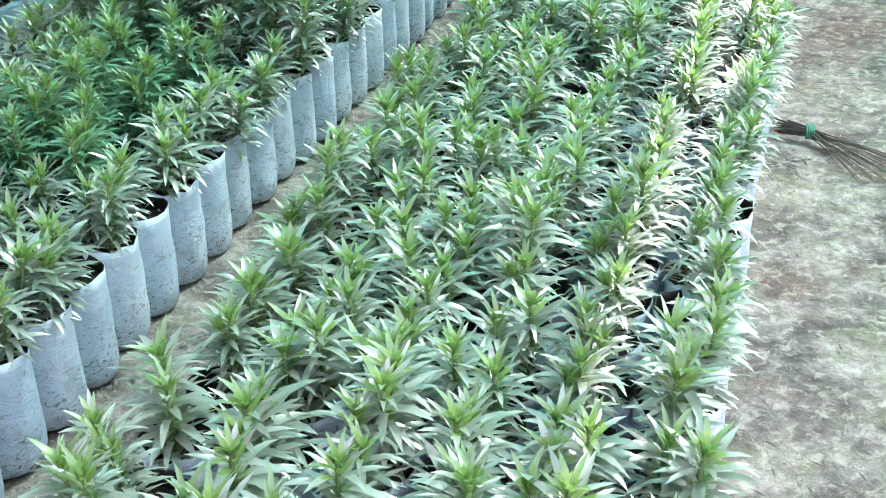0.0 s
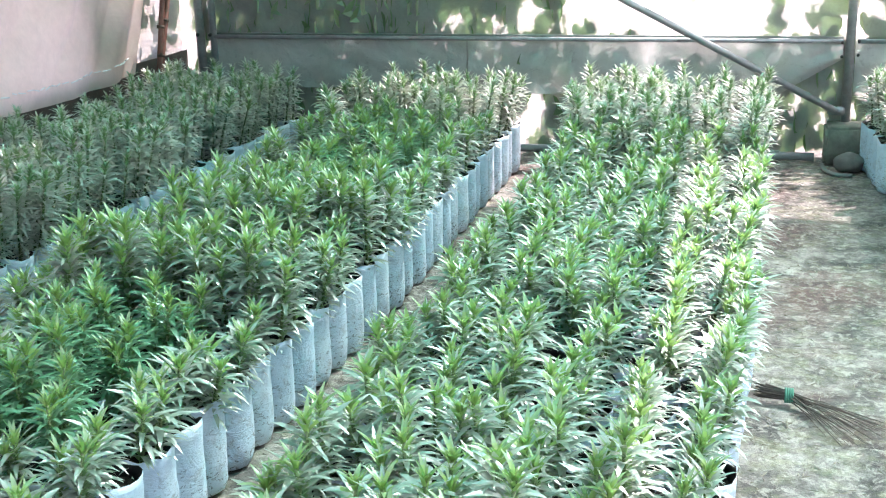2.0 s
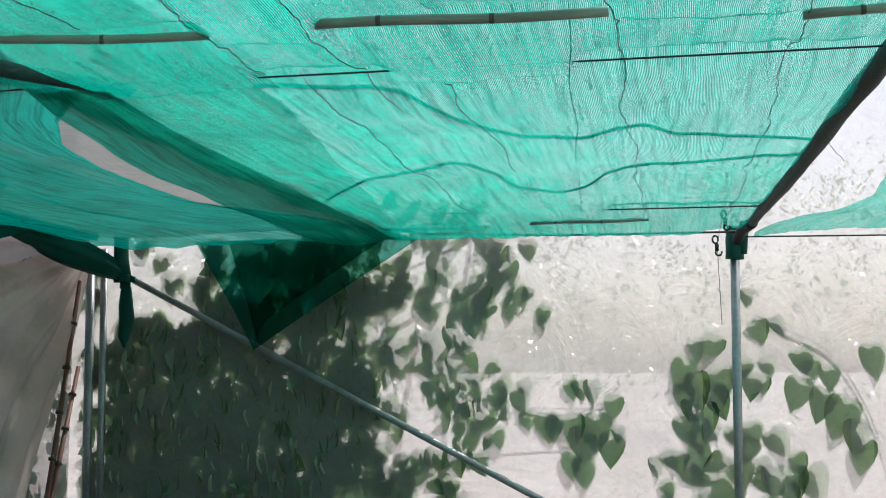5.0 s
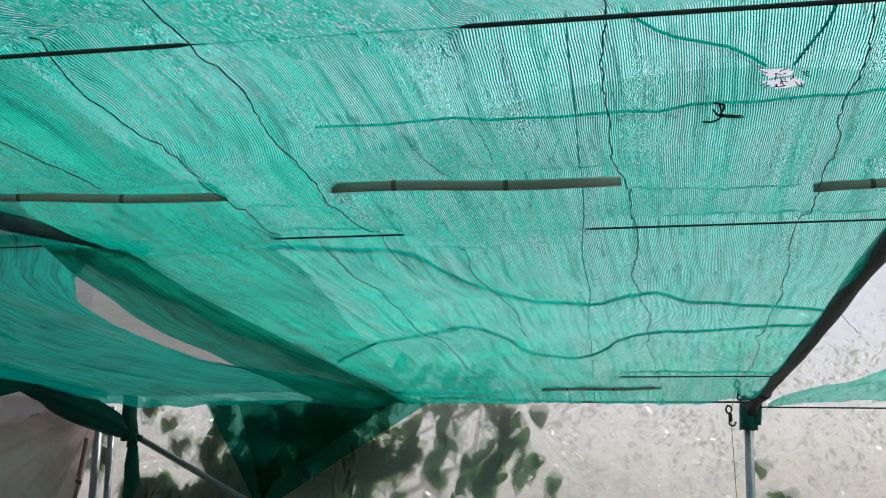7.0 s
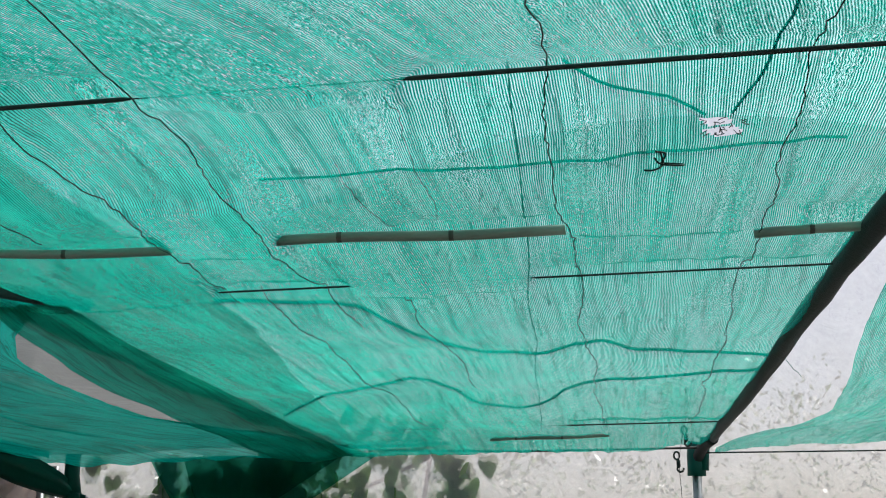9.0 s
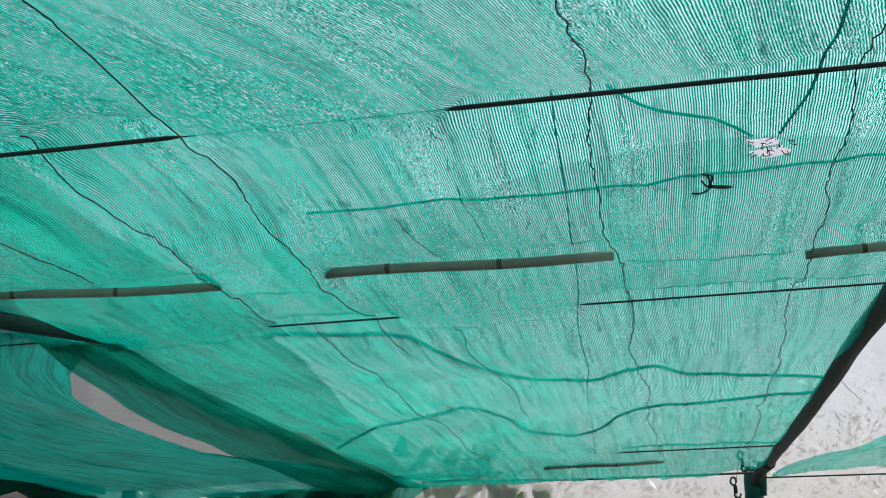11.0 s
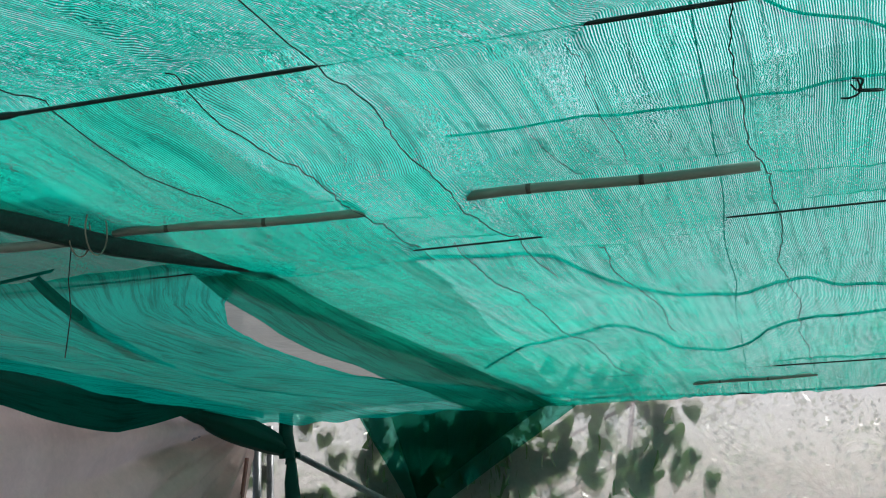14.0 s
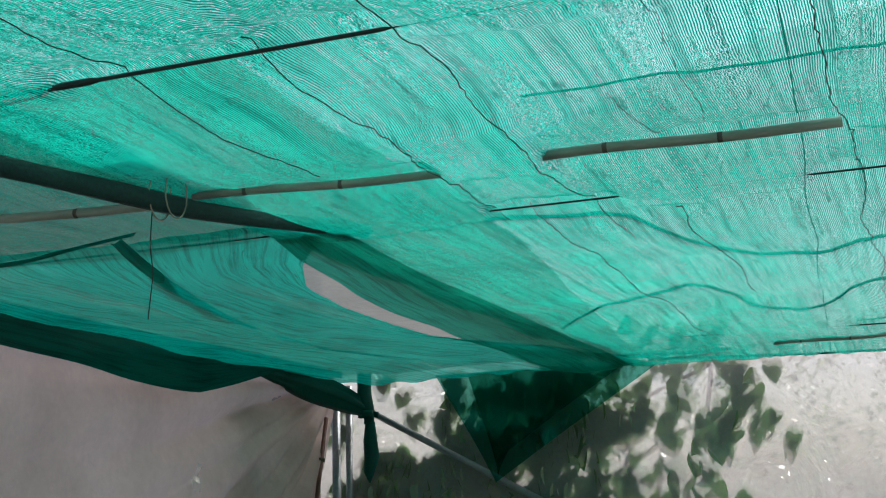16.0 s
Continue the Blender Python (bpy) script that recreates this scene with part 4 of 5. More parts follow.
    for i in range(4):
        for k in range(8):
            ff.append((i * 8 + k, i * 8 + (k + 1) % 8, i * 8 + 8 + (k + 1) % 8, i * 8 + 8 + k))
    part("tail", mesh("tail", vv, ff, [NET_BUNDLE]), tie)


POLE_WRAP = plain("green_net_wrap", (0.002, 0.05, 0.042), 0.8, 0, 90, 0.5, 0.8)
WRAP = plain("black_green_wrap", (0.012, 0.022, 0.02), 0.7, 0, 60, 0.5, 0.8)


# ---------------------------------------------------------------- lilies in grow bags
def leaf_shape(base, ahead, length, width, droop, twist=0.0):
    """A folded lance-shaped leaf that arches over: thirteen corners in five stations."""
    up = Vector((0, 0, 1))
    flat = Vector((ahead.x, ahead.y, 0)).normalized()
    axis = flat.cross(up)
    verts, p, d, last = [], Vector(base), ahead.normalized(), 0.0
    for i, (s, w) in enumerate(((0, 0.45), (0.24, 0.92), (0.50, 1.0), (0.77, 0.62), (1.0, 0.0))):
        if i:
            d = Matrix.Rotation(-droop * (0.3, 0.9, 1.0, 0.6)[i - 1], 3, axis) @ d
            p = p + d * (s - last) * length
            last = s
        n = d.cross(axis).normalized() * -1
        if w:
            a = axis * math.cos(twist * s) + n * math.sin(twist * s)
            verts += [p - a * width * w * 0.5 + n * width * w * 0.13, p, p + a * width * w * 0.5 + n * width * w * 0.13]
        else:
            verts.append(p)
    faces = []
    for o in (0, 3, 6):
        faces += [(o, o + 3, o + 4, o + 1), (o + 1, o + 4, o + 5, o + 2)]
    faces += [(9, 12, 10), (10, 12, 11)]
    return verts, faces


def lily_mesh(seed, stems, height, size, dense, leaf):
    """Upright stems clothed in arching leaves with a bright rosette on top; sheen and backlight are put into the leaf
    colours.
    """
    r = random.Random(seed)
    verts, faces, which = [], [], []

    def grow(shape, mats):
        o = len(verts)
        verts.extend(shape[0])
        faces.extend(tuple(i + o for i in q) for q in shape[1])
        which.extend(mats if isinstance(mats, list) else [mats] * len(shape[1]))
    for s in range(stems):
        a0 = r.uniform(0, 6.28)
        off = 0.0 if stems == 1 else r.uniform(0.034, 0.055)
        foot = Vector((off * math.cos(a0 + s * 6.28 / stems), off * math.sin(a0 + s * 6.28 / stems), 0.235))
        h = height * r.uniform(0.80, 1.12)
        lean = Vector((r.uniform(-0.12, 0.12), r.uniform(-0.12, 0.12), 1)).normalized()
        tip = foot + lean * h
        grow(tube([foot, foot.lerp(tip, 0.5) + Vector((r.uniform(-0.006, 0.006), r.uniform(-0.006, 0.006), 0)), tip], 0.0055, 5, taper=0.0045), 2)
        n = int(h * dense)
        turn = r.uniform(0, 6.28)
        for k in range(n):
            t = 0.06 + 0.94 * k / n
            top = max(0.0, (t - 0.76) / 0.24)
            turn += 2.4 + r.uniform(-0.3, 0.3)
            tilt = radians(min(80, 26 + 22 * t + 26 * top + r.uniform(-12, 12)))
            ahead = Vector((math.cos(turn) * math.cos(tilt), math.sin(turn) * math.cos(tilt), math.sin(tilt)))
            length = size * (0.66 + 0.62 * math.sin(t * 2.3)) * (1 - 0.30 * top) * r.uniform(0.8, 1.18)
            droop = radians(r.uniform(9, 27)) * (1 - 0.45 * top)
            # greener base faces for backlight, paler outer faces for sheen
            grow(leaf_shape(foot.lerp(tip, t), ahead, length, length * r.uniform(0.14, 0.19), droop, r.uniform(-0.5, 0.5)), [3 if top > 0.3 else 1] * (4 if top > 0.3 else 2) + [1 if top > 0.55 else 0] * (4 if top > 0.3 else 6))
        for k in range(12):
            turn += 2.4
            tilt = radians(74 + r.uniform(-18, 12))
            ahead = Vector((math.cos(turn) * math.cos(tilt), math.sin(turn) * math.cos(tilt), math.sin(tilt)))
            grow(leaf_shape(tip - lean * 0.014, ahead, size * r.uniform(0.35, 0.6), size * 0.12, radians(6), 0), [3] * 6 + [1] * 2)
    return mesh("lily_plant", verts, faces, [leaf, LEAF_SUNLIT_GREEN if leaf == LEAF_SUNLIT else LEAF_YOUNG, STEM, LEAF_YOUNG if leaf == LEAF_SUNLIT else LEAF_HEART], which)


def bag_mesh(seed):
    """A filled plastic bag: soft sides, slumped foot, uneven rim and a dark inside."""
    r = random.Random(seed)
    sides, verts, faces, which = 18, [], [], []
    wob = [r.uniform(-1, 1) for _ in range(sides)]
    lob = r.uniform(0, 6.28)
    rings = [(0.0, 0.050), (0.006, 0.062), (0.03, 0.069), (0.07, 0.071), (0.11, 0.0705), (0.15, 0.0715), (0.19, 0.0705), (0.23, 0.071), (0.255, 0.0715), (0.280, 0.0725)]
    inner = [(0.279, 0.0705), (0.262, 0.069), (0.20, 0.068)]
    for k, (z, rad) in enumerate(rings + inner):
        for i in range(sides):
            a = 6.28318 * i / sides
            q = 1.13 * rad * (1 + 0.035 * math.sin(2 * a + lob) + 0.012 * math.sin(5 * a + lob * 2 + z * 30))
            q += 0.0028 * noise.noise(Vector((math.cos(a) * 3 + seed * 7, math.sin(a) * 3, z * 26)))
            seam = math.exp(-(min(a, abs(a - 3.1416), 6.2832 - a) / 0.3) ** 2)
            q += 0.005 * seam * min(1.0, z / 0.1)
            lift = 0.005 * seam * max(0.0, (z - 0.2) / 0.08)
            if z > 0.24:
                lift += 0.007 * wob[i] * (z - 0.22) / 0.06 + 0.006 * math.sin(3 * a + lob)
            verts.append((q * math.cos(a), q * math.sin(a), z + lift))
    n = len(rings) + len(inner)
    for k in range(n - 1):
        for i in range(sides):
            j = (i + 1) % sides
            faces.append((k * sides + i, k * sides + j, (k + 1) * sides + j, (k + 1) * sides + i))
            which.append(0 if k < len(rings) - 1 else 1)
    faces.append(tuple(range(sides))[::-1])
    which.append(0)
    return mesh("grow_bag", verts, faces, [BAG, BAG_IN], which)


def soil_mesh(seed):
    sides, verts, faces = 14, [(0, 0, 0.247)], []
    for k, rad in enumerate((0.040, 0.0765)):
        for i in range(sides):
            a = 6.28318 * i / sides
            verts.append((rad * math.cos(a), rad * math.sin(a), 0.243 + 0.008 * noise.noise(Vector((math.cos(a) * 2 + k, math.sin(a) * 2, seed)))))
    for i in range(sides):
        j = (i + 1) % sides
        faces.append((0, 1 + i, 1 + j))
        faces.append((1 + i, 1 + sides + i, 1 + sides + j, 1 + j))
    return mesh("soil", verts, faces, [SOIL])


BAG_MESHES = [bag_mesh(s) for s in range(5)]
SOIL_MESHES = [soil_mesh(s) for s in range(3)]
# kinds of lily: (height of stem, leaf length, leaves per metre, leaf material); tall and pale hold sunlight in their
# leaf colour
KINDS = {"low": (0.19, 0.076, 330, LEAF), "mid": (0.24, 0.078, 310, LEAF), "tall": (0.35, 0.066, 420, LEAF_SUNLIT), "pale": (0.35, 0.070, 380, LEAF_SUNLIT),
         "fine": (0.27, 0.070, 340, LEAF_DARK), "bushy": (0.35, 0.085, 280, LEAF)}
PLANT_MESHES = {k: [lily_mesh(hash_seed * 13 + i, (2, 3, 2, 3, 2)[i % 5], *KINDS[k]) for i in range(5)] for hash_seed, k in enumerate(KINDS)}

PITCH = 0.163


REST = {"bag": [], "plant": []}


def plant_bed(x_right, columns, y0, y1, kind_at, single, label, group, seed, spread=0.0, slant=0.0):
    """Rows of bags. Those for which single says so are things of their own, the rest are joined further down."""
    r = random.Random(seed)
    y = y0
    while y < y1:
        for c in range(columns):
            kind = kind_at(c, y, r)
            x = x_right - 0.081 - c * PITCH + r.uniform(-0.008, 0.008) + 0.012 * math.sin(y * 1.7) + slant * (7.1 - y) - spread * c / columns * min(1.0, max(0.0, (3.4 - y) / 1.6))
            at = Matrix.Translation((x, y + r.uniform(-0.01, 0.01), 0.0)) @ Matrix.Rotation(r.uniform(-0.5, 0.5) + r.choice((0, math.pi)), 4, "Z")
            sk, so, pl = r.choice(BAG_MESHES), r.choice(SOIL_MESHES), r.choice(PLANT_MESHES[kind])
            g = r.uniform(0.86, 1.12)
            turn = Matrix.Rotation(r.uniform(0, 6.28), 4, "Z") @ Matrix.Rotation(r.uniform(-0.06, 0.06), 4, "X") @ Matrix.Diagonal((g, g, 1.0, 1))
            lean = 0.16 if c == 0 else -0.08 if c == columns - 1 else 0.0
            axis = at.to_3x3().inverted() @ Vector((0, 1, 0))
            turn = Matrix.Translation((0, 0, 0.235)) @ Matrix.Rotation(lean, 4, axis) @ Matrix.Translation((0, 0, -0.235)) @ turn
            if single(c, y):
                bag = new("grow_bag", sk)
                bag.matrix_basis = at
                part("soil", so, bag, "dark crumbly potting soil")
                part("lily_plant", pl, bag, "narrow-leaved green lily").matrix_basis = turn
                tagged(bag, label, "potted plant", group)
            else:
                REST["bag"] += [(sk, at), (so, at)]
                REST["plant"].append((pl, at @ turn))
        y += PITCH


def join_rest(name, items, label, category):
    """One mesh out of many placed ones."""
    cache, mats, co, loops, starts, which, nv, nl = {}, [], [], [], [], [], 0, 0
    for me, m in items:
        if me not in cache:
            v = np.zeros(len(me.vertices) * 3, dtype=np.float64)
            me.vertices.foreach_get("co", v)
            l = np.zeros(len(me.loops), dtype=np.int32)
            me.loops.foreach_get("vertex_index", l)
            s = np.zeros(len(me.polygons), dtype=np.int32)
            me.polygons.foreach_get("loop_start", s)
            w = np.zeros(len(me.polygons), dtype=np.int32)
            me.polygons.foreach_get("material_index", w)
            slots = []
            for mt in me.materials:
                if mt not in mats:
                    mats.append(mt)
                slots.append(mats.index(mt))
            cache[me] = v.reshape(-1, 3), l, s, np.array(slots)[w]
        v, l, s, w = cache[me]
        a = np.array(m)
        co.append(v @ a[:3, :3].T + a[:3, 3])
        loops.append(l + nv)
        starts.append(s + nl)
        which.append(w)
        nv += len(v)
        nl += len(l)
    me = bpy.data.meshes.new(name)
    starts = np.concatenate(starts)
    me.vertices.add(nv)
    me.vertices.foreach_set("co", np.concatenate(co).ravel())
    me.loops.add(nl)
    me.loops.foreach_set("vertex_index", np.concatenate(loops).astype(np.int32))
    me.polygons.add(len(starts))
    me.polygons.foreach_set("loop_start", starts.astype(np.int32))
    for mt in mats:
        me.materials.append(mt)
    me.polygons.foreach_set("material_index", np.concatenate(which).astype(np.int32))
    me.update(calc_edges=True)
    me.polygons.foreach_set("use_smooth", np.ones(len(starts), dtype=bool))
    me.validate()
    tagged(new(name, me), label, category, kind="stuff")


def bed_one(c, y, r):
    # the sunlit far end gets the whitened leaves
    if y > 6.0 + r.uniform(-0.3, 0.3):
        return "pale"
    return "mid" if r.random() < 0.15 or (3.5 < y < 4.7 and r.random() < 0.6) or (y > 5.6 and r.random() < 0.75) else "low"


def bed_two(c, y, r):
    # sun on the far end, by leaf colour
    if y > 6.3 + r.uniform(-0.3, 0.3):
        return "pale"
    if 3.3 < y < 4.4 and c < 5:
        return "bushy" if r.random() < 0.7 else "mid"
    if c in (1, 2, 3) and y > 2.4:
        return "fine" if r.random() < 0.75 else "mid"
    if c >= 4:
        return "low" if 2.4 < y < 5.2 or r.random() < 0.5 else "mid"
    return "mid" if y > 4.2 and r.random() < 0.5 else "low"


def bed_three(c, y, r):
    # tall lilies here are whitened as if in full sun
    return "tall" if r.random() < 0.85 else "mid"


def make_beds():
    plant_bed(-0.05, 6, 0.794, 7.0, bed_one, lambda c, y: 1.25 < y < 3.75 or c == 0, "white plastic grow bag with a leafy young lily", "grow bags in the bed beside the path", 1, 0.05)
    plant_bed(-1.44, 6, 1.12, 7.05, bed_two, lambda c, y: c == 0 or (c < 4 and 1.5 < y < 4.3), "bluish-white grow bag with a dense green lily", "grow bags in the middle bed", 2)
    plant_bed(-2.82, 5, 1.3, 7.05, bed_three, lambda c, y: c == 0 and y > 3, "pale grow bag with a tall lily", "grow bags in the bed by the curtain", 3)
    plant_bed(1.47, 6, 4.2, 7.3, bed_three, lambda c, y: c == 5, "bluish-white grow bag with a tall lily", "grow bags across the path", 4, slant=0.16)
    join_rest("grow_bags", REST["bag"], "pale grow bags standing close together in the beds", "grow bags")
    join_rest("lilies", REST["plant"], "dense narrow-leaved green lilies filling the beds", "lilies")


# ---------------------------------------------------------------- broom
def make_broom():
    b = tagged(new("twig_broom"), "hand broom of dry twigs bound with green string", "broom")
    r = random.Random(6)
    bind = Vector((0.08, 3.855, 0.03))
    for i in range(40):
        a = r.uniform(0, 6.28)
        q = 0.022 * math.sqrt(r.random())
        head = Vector((-0.02 + r.uniform(-0.012, 0.03), 3.885 + q * math.cos(a) * 1.3, 0.03 + q * math.sin(a)))
        mid = bind + Vector((0, q * math.cos(a) * 0.7, q * math.sin(a) * 0.7))
        fan = radians(-66 + 46 * r.random() ** 1.2)
        reach = r.uniform(0.24, 0.36)
        end = Vector((bind.x + reach * math.cos(fan), bind.y + reach * math.sin(fan), r.uniform(0.003, 0.012)))
        bend = mid.lerp(end, 0.45) + Vector((0, 0.01, r.uniform(0, 0.012)))
        part("twig", mesh("twig", *tube([head, mid, bend, end], 0.0024, 4, taper=0.0007), [TWIG]), b)
    for k in range(4):
        ring = [(bind.x - 0.01 + 0.007 * k, bind.y + 0.024 * math.cos(a) + 0.003, bind.z + 0.022 * math.sin(a)) for a in np.linspace(0, 6.283, 14)]
        part("string", mesh("string", *tube(ring, 0.004, 5), [BIND]), b, "green binding string")


BIND = plain("green_string", (0.05, 0.25, 0.17), 0.6)


# ---------------------------------------------------------------- outside
def broad_leaf(size, r, narrow=1.0):
    """A heart-shaped leaf, hanging from its stalk along -z, in the xz plane."""
    outline = [(0, 0.06), (0.22, 0.14), (0.42, 0.05), (0.5, -0.2), (0.42, -0.5), (0.24, -0.78), (0, -1.05)]
    verts, faces = [], []
    for side in (-1, 1):
        o = len(verts)
        for x, z in outline:
            verts.append(Vector((side * x * size * narrow, -abs(x) * 0.09 * size + 0.05 * size * math.sin(z * 2.2), z * size)))
        verts.append(Vector((0, 0.02 * size, -0.45 * size)))
        m = len(verts) - 1
        for i in range(6):
            faces.append((o + i, o + i + 1, m) if side < 0 else (o + i + 1, o + i, m))
    return verts, faces


def foliage(name, spots, label, category, stems=(), leaf=TREE_LEAF):
    """Leaves at (x, y, z, size, sway) with the stalks that carry them."""
    r = random.Random(sum(ord(c) for c in label))
    verts, faces = [], []
    for x, y, z, size, sway in spots:
        v, f = broad_leaf(size, r, r.uniform(0.78, 1.08))
        m = Matrix.Translation((x, y, z)) @ Euler((r.gauss(0.03, 0.08), r.gauss(0, sway), r.gauss(0, 0.3))).to_matrix().to_4x4()
        o = len(verts)
        verts += [m @ p for p in v]
        faces += [tuple(i + o for i in q) for q in f]
    plant = tagged(new(name), label, category)
    part("crown", mesh("crown", verts, faces, [leaf]), plant)
    for pts, rad in stems:
        part("branch", mesh("branch", *tube(spline(pts, 4), rad, 6, taper=rad * 0.5), [BARK]), plant)
    return plant


def make_outside():
    r = random.Random(77)
    y = BACK + 0.016
    spots = []
    for _ in range(5200):
        x, z = r.uniform(-3.78, -1.6), r.uniform(0.0, 2.5)
        edge = noise.noise(Vector((x * 4.0, z * 4.0, 1.7))) * 0.3 + noise.noise(Vector((x * 13, z * 13, 4.7))) * 0.34
        core = min(1.0, max(0.15, (x + 3.7) / 0.35)) * min(1.0, max(0.0, (-1.9 + 0.35 * noise.noise(Vector((z * 3.0, 5.0, 1.0))) - x) / 0.45)) * min(1.0, max(0.0, ((2.08 if x < -2.75 else 2.55) - z) / 0.4))
        if edge + 0.55 * core + r.uniform(-0.05, 0.05) < 0.10:
            continue
        spots.append((x, y + 0.010 * r.random(), z, r.uniform(0.06, 0.12), 0.6))
    foliage("shrub", spots, "dense dark broad-leaved shrub pressed against the film", "shrub",
            [([(-2.7, y + 0.5, 0), (-2.6, y + 0.45, 0.9), (-2.9, y + 0.4, 1.8)], 0.04), ([(-2.7, y + 0.5, 0.4), (-2.1, y + 0.4, 1.1), (-1.8, y + 0.4, 2.2)], 0.03)])
    spots = []
    for _ in range(2600):
        x, z = r.uniform(-2.25, -0.6), r.uniform(0.55, 2.75)
        gap = noise.noise(Vector((x * 3.4, z * 2.6, 3.1))) * 0.5 + noise.noise(Vector((x * 10, z * 6, 8.1))) * 0.75 + (0.25 if z < 1.1 - 0.25 * (x + 1.95) else 0.0)
        gap -= 1.6 * max(0.0, x - (-1.02 if z > 1.5 else -1.20) + 0.25 * noise.noise(Vector((z * 2.5, 1.0, 2.0))))
        if gap < -0.02 or any(abs(x - q[0]) < 0.042 and abs(z - q[2]) < 0.06 for q in spots):
            continue
        spots.append((x, y + 0.014 * r.random(), z, r.uniform(0.075, 0.145), 0.45))
    foliage("tree", spots, "broad-leaved tree with hanging leaves behind the film", "tree",
            [([(-1.5, y + 0.4, 0), (-1.45, y + 0.35, 1.2), (-1.2, y + 0.3, 2.9)], 0.03), ([(-1.4, y + 0.3, 1.55), (-1.0, y + 0.15, 1.42), (-0.4, y + 0.1, 1.40)], 0.008),
             ([(-1.9, y + 0.3, 2.2), (-1.3, y + 0.2, 2.45), (-0.9, y + 0.2, 2.60)], 0.015)])
    spots = [(-0.60, y, 1.58, 0.13, 0.2), (-0.55, y, 1.57, 0.12, 0.3), (-0.47, y, 1.57, 0.14, 0.2), (-0.75, y, 1.37, 0.17, 0.05), (-0.70, y, 1.35, 0.15, 0.1), (-0.57, y, 1.36, 0.20, 0.1),
             (-0.52, y, 1.28, 0.20, 0.1), (-0.44, y, 1.36, 0.22, 0.05), (-0.33, y, 1.48, 0.14, 0.1), (-0.31, y, 1.30, 0.10, 0.1), (-0.35, y, 1.25, 0.20, 0.1), (-0.60, y, 1.13, 0.16, 0.1), (-0.52, y, 1.10, 0.18, 0.2)]
    foliage("branch_spray", spots, "spray of heart-shaped leaves hanging behind the film", "branch", [([(-0.95, y, 1.42), (-0.6, y, 1.37), (-0.3, y, 1.50)], 0.006)])
    spots = []
    for cx, cz, w, h, n in ((0.20, 1.56, 0.10, 0.20, 16), (0.19, 1.28, 0.12, 0.2, 20), (0.16, 0.86, 0.26, 0.22, 44), (0.54, 1.58, 0.10, 0.1, 12), (0.50, 1.12, 0.14, 0.2, 18), (0.56, 0.85, 0.2, 0.16, 26)):
        for _ in range(n):
            x, z = cx + r.uniform(-w, w), cz + r.uniform(-h, h) + 0.08
            if z < 0.6 or not any(abs(x - q[0]) < 0.07 and abs(z - q[2]) < 0.08 for q in spots):
                spots.append((x, y + r.uniform(0, 0.010), z, r.uniform(0.11, 0.21), 0.5))
    foliage("broadleaf_plant", spots, "broad-leaved plant climbing behind the steel post", "plant", [([(0.3, y + 0.1, 0), (0.28, y + 0.1, 0.9), (0.26, y + 0.1, 1.75)], 0.014)], TREE_LEAF_LIT)
    # leaves added behind the film's foot to darken it, with bright slits left
    spots = []
    for _ in range(900):
        x, z = r.uniform(-1.95, 0.85), 0.66 * r.random()
        if x < -0.25 and noise.noise(Vector((x * 7, z * 1.5, 2.2))) < -0.12:
            continue
        spots.append((x, y + 0.012 * r.random(), z + 0.05, r.uniform(0.06, 0.12), 0.6))
    foliage("added_undergrowth", spots, "low dark leaves pressed against the foot of the film", "shrub")
    # shrub added outside so that its shade greys the corner panel
    spots = []
    for _ in range(800):
        x, z = r.uniform(-1.35, -0.05), r.uniform(0.0, 2.3)
        if noise.noise(Vector((x * 5, z * 5, 9.0))) > -0.25:
            spots.append((x, 0.012 * r.random(), z + 0.1, r.uniform(0.06, 0.12), 0.6))
    side = foliage("shrub", spots, "dark leafy shrub outside the corner panel", "shrub")
    side.matrix_basis = pose(SIDE - 0.035, BACK, 0, 0, 0, 90)
    spots = [(0.77, y, 1.76, 0.15, 0.3), (0.83, y, 1.70, 0.12, 0.3), (0.77, y, 1.58, 0.19, 0.3), (0.93, y, 1.66, 0.14, 0.2), (0.90, y, 1.52, 0.2, 0.2), (1.17, y, 1.78, 0.2, 0.3), (1.02, y, 1.46, 0.24, 0.2),
             (1.07, y, 1.33, 0.2, 0.2), (1.12, y, 1.22, 0.2, 0.2), (0.73, y, 1.15, 0.14, 0.2), (0.80, y, 1.05, 0.22, 0.3), (0.62, y, 1.95, 0.13, 0.3), (0.47, y, 2.12, 0.1, 0.4), (0.52, y, 1.93, 0.14, 0.2)]
    foliage("vine", spots, "arching vine with hanging leaves behind the film", "vine", [([(0.51, y, 1.97), (0.73, y, 1.86), (0.94, y, 1.74), (1.10, y, 1.49), (1.21, y, 1.2), (1.26, y, 0.9), (1.28, y, 0.0)], 0.006)], TREE_LEAF_LIT)


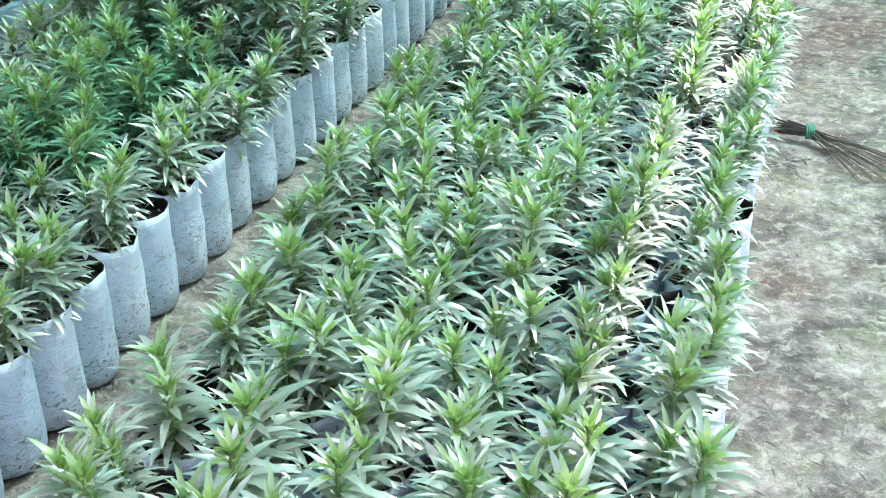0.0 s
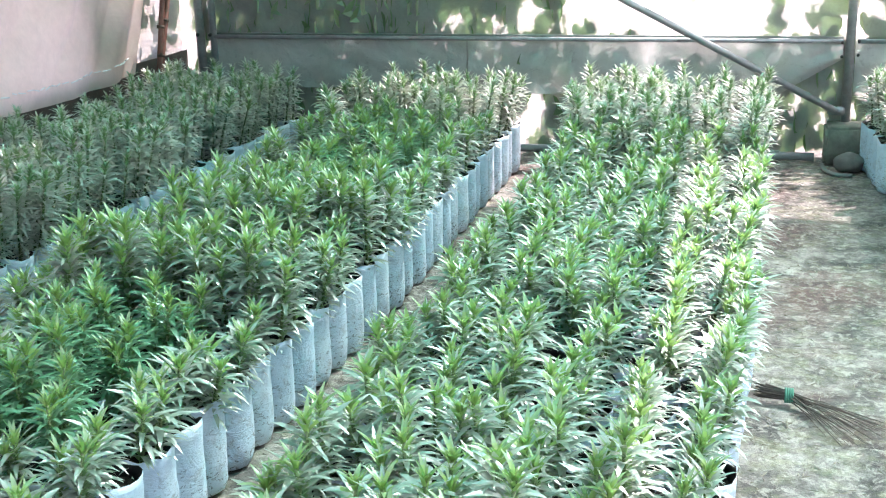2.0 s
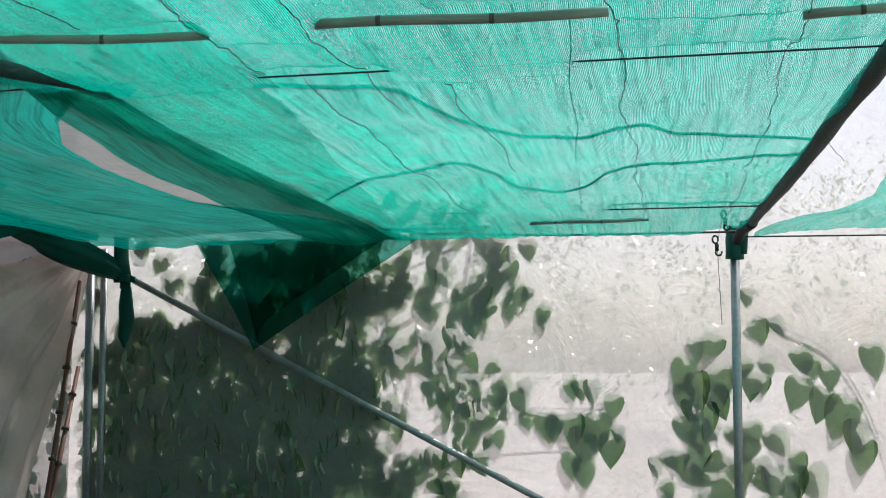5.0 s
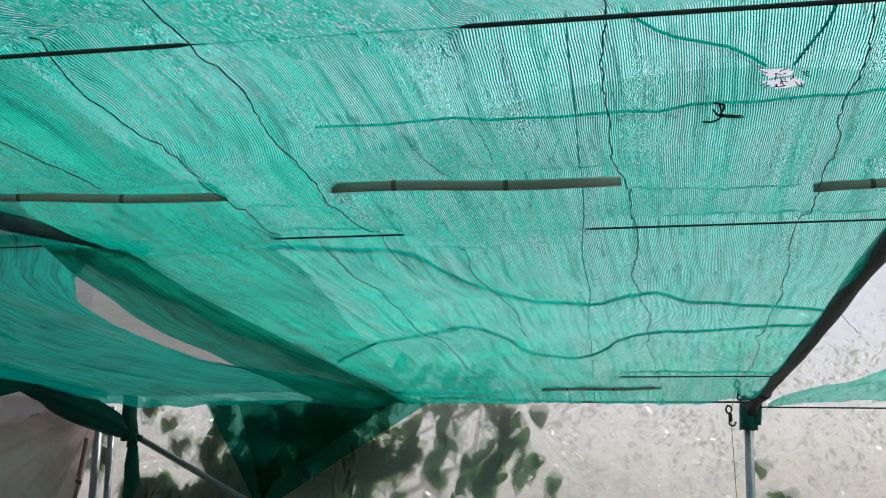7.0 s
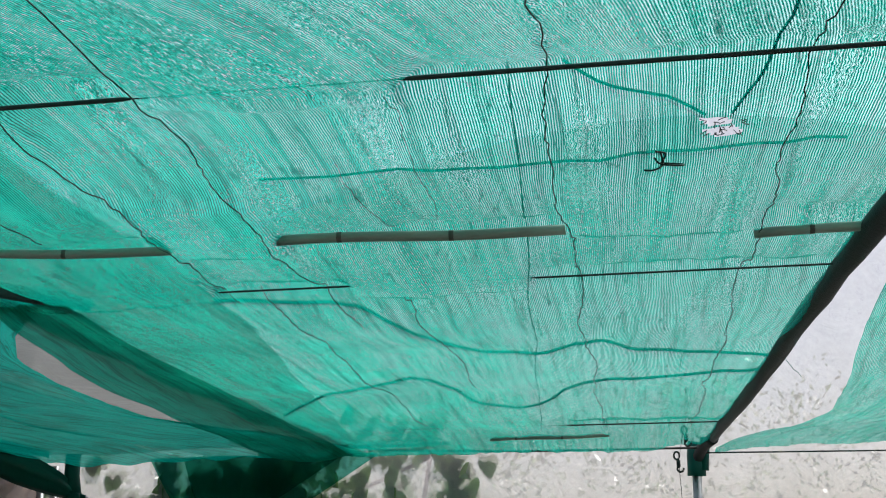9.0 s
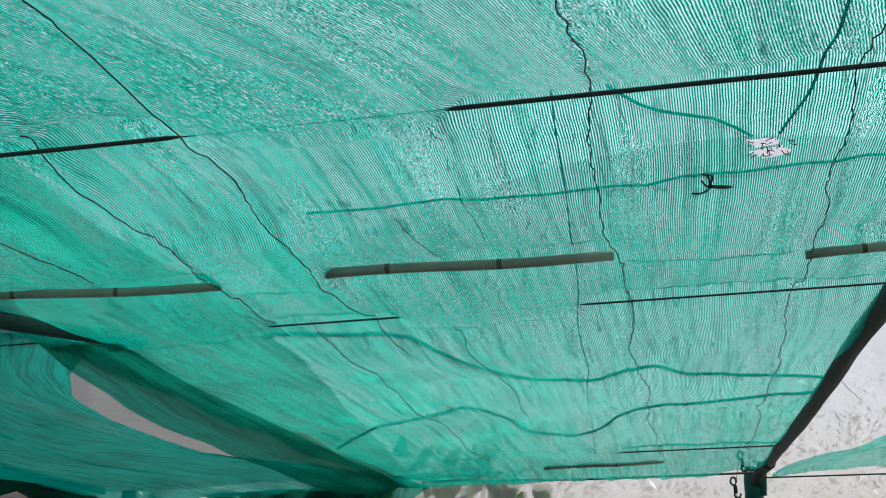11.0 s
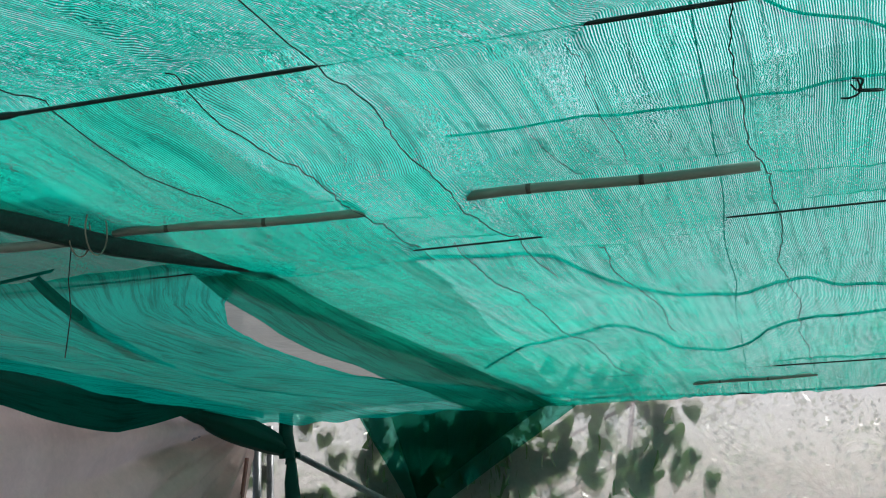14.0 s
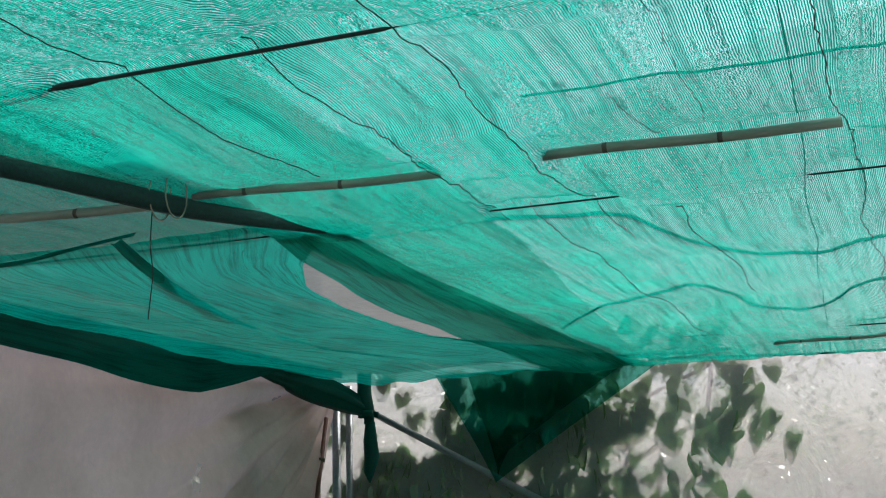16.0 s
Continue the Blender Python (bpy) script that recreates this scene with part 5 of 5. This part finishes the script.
def leaf_scatter(name, seed, count, x0, x1, y0, y1, top_at, size, mat, label, category):
    """Loose leaves and twigs of a hedge, thinning out upwards, with gaps."""
    r = random.Random(seed)
    verts, faces = [], []
    for _ in range(count):
        x = r.uniform(x0, x1)
        z, yy, q = top_at(x) * r.random() ** 0.8, r.uniform(y0, y1), r.uniform(*size)
        if noise.noise(Vector((x * 0.9, z * 0.9, seed))) + 0.5 * noise.noise(Vector((x * 3.1, z * 3.1, seed))) < -0.12:
            continue
        c, o = Vector((x, yy, z)), len(verts)
        a, b2 = Vector((r.uniform(-1, 1), r.uniform(-1, 1), r.uniform(-1, 1))) * q, Vector((r.uniform(-1, 1), r.uniform(-1, 1), r.uniform(-1, 1))) * q
        verts += [c - a, c - b2 * 0.6, c + a, c + b2 * 0.6]
        faces.append((o, o + 1, o + 2, o + 3))
    tagged(new(name, mesh(name, verts, faces, [mat])), label, category, kind="stuff")


def make_far_woods():
    leaf_scatter("far_woods", 123, 36000, -30, 30, 30, 36, lambda x: 6.5 + 1.6 * noise.noise(Vector((x * 0.15, 0, 0))), (0.05, 0.13), TREE_LEAF, "distant green trees beyond the greenhouse", "trees")
    leaf_scatter("hedge", 31, 26000, -7, 7, 10.5, 13.5, lambda x: 3.3 + 0.7 * noise.noise(Vector((x * 0.5, 4, 0))), (0.012, 0.032), HEDGE_LEAF, "pale sunlit hedge growing behind the film wall", "hedge")


make_ground()
make_shell()
make_frame_pipes()
make_skirt()
make_curtain()
make_bamboo()
make_beams()
make_main_net()
make_left_net()
make_right_net()
make_wires()
make_net_bits()
make_outside()
make_far_woods()
make_beds()
make_broom()
make_litter()
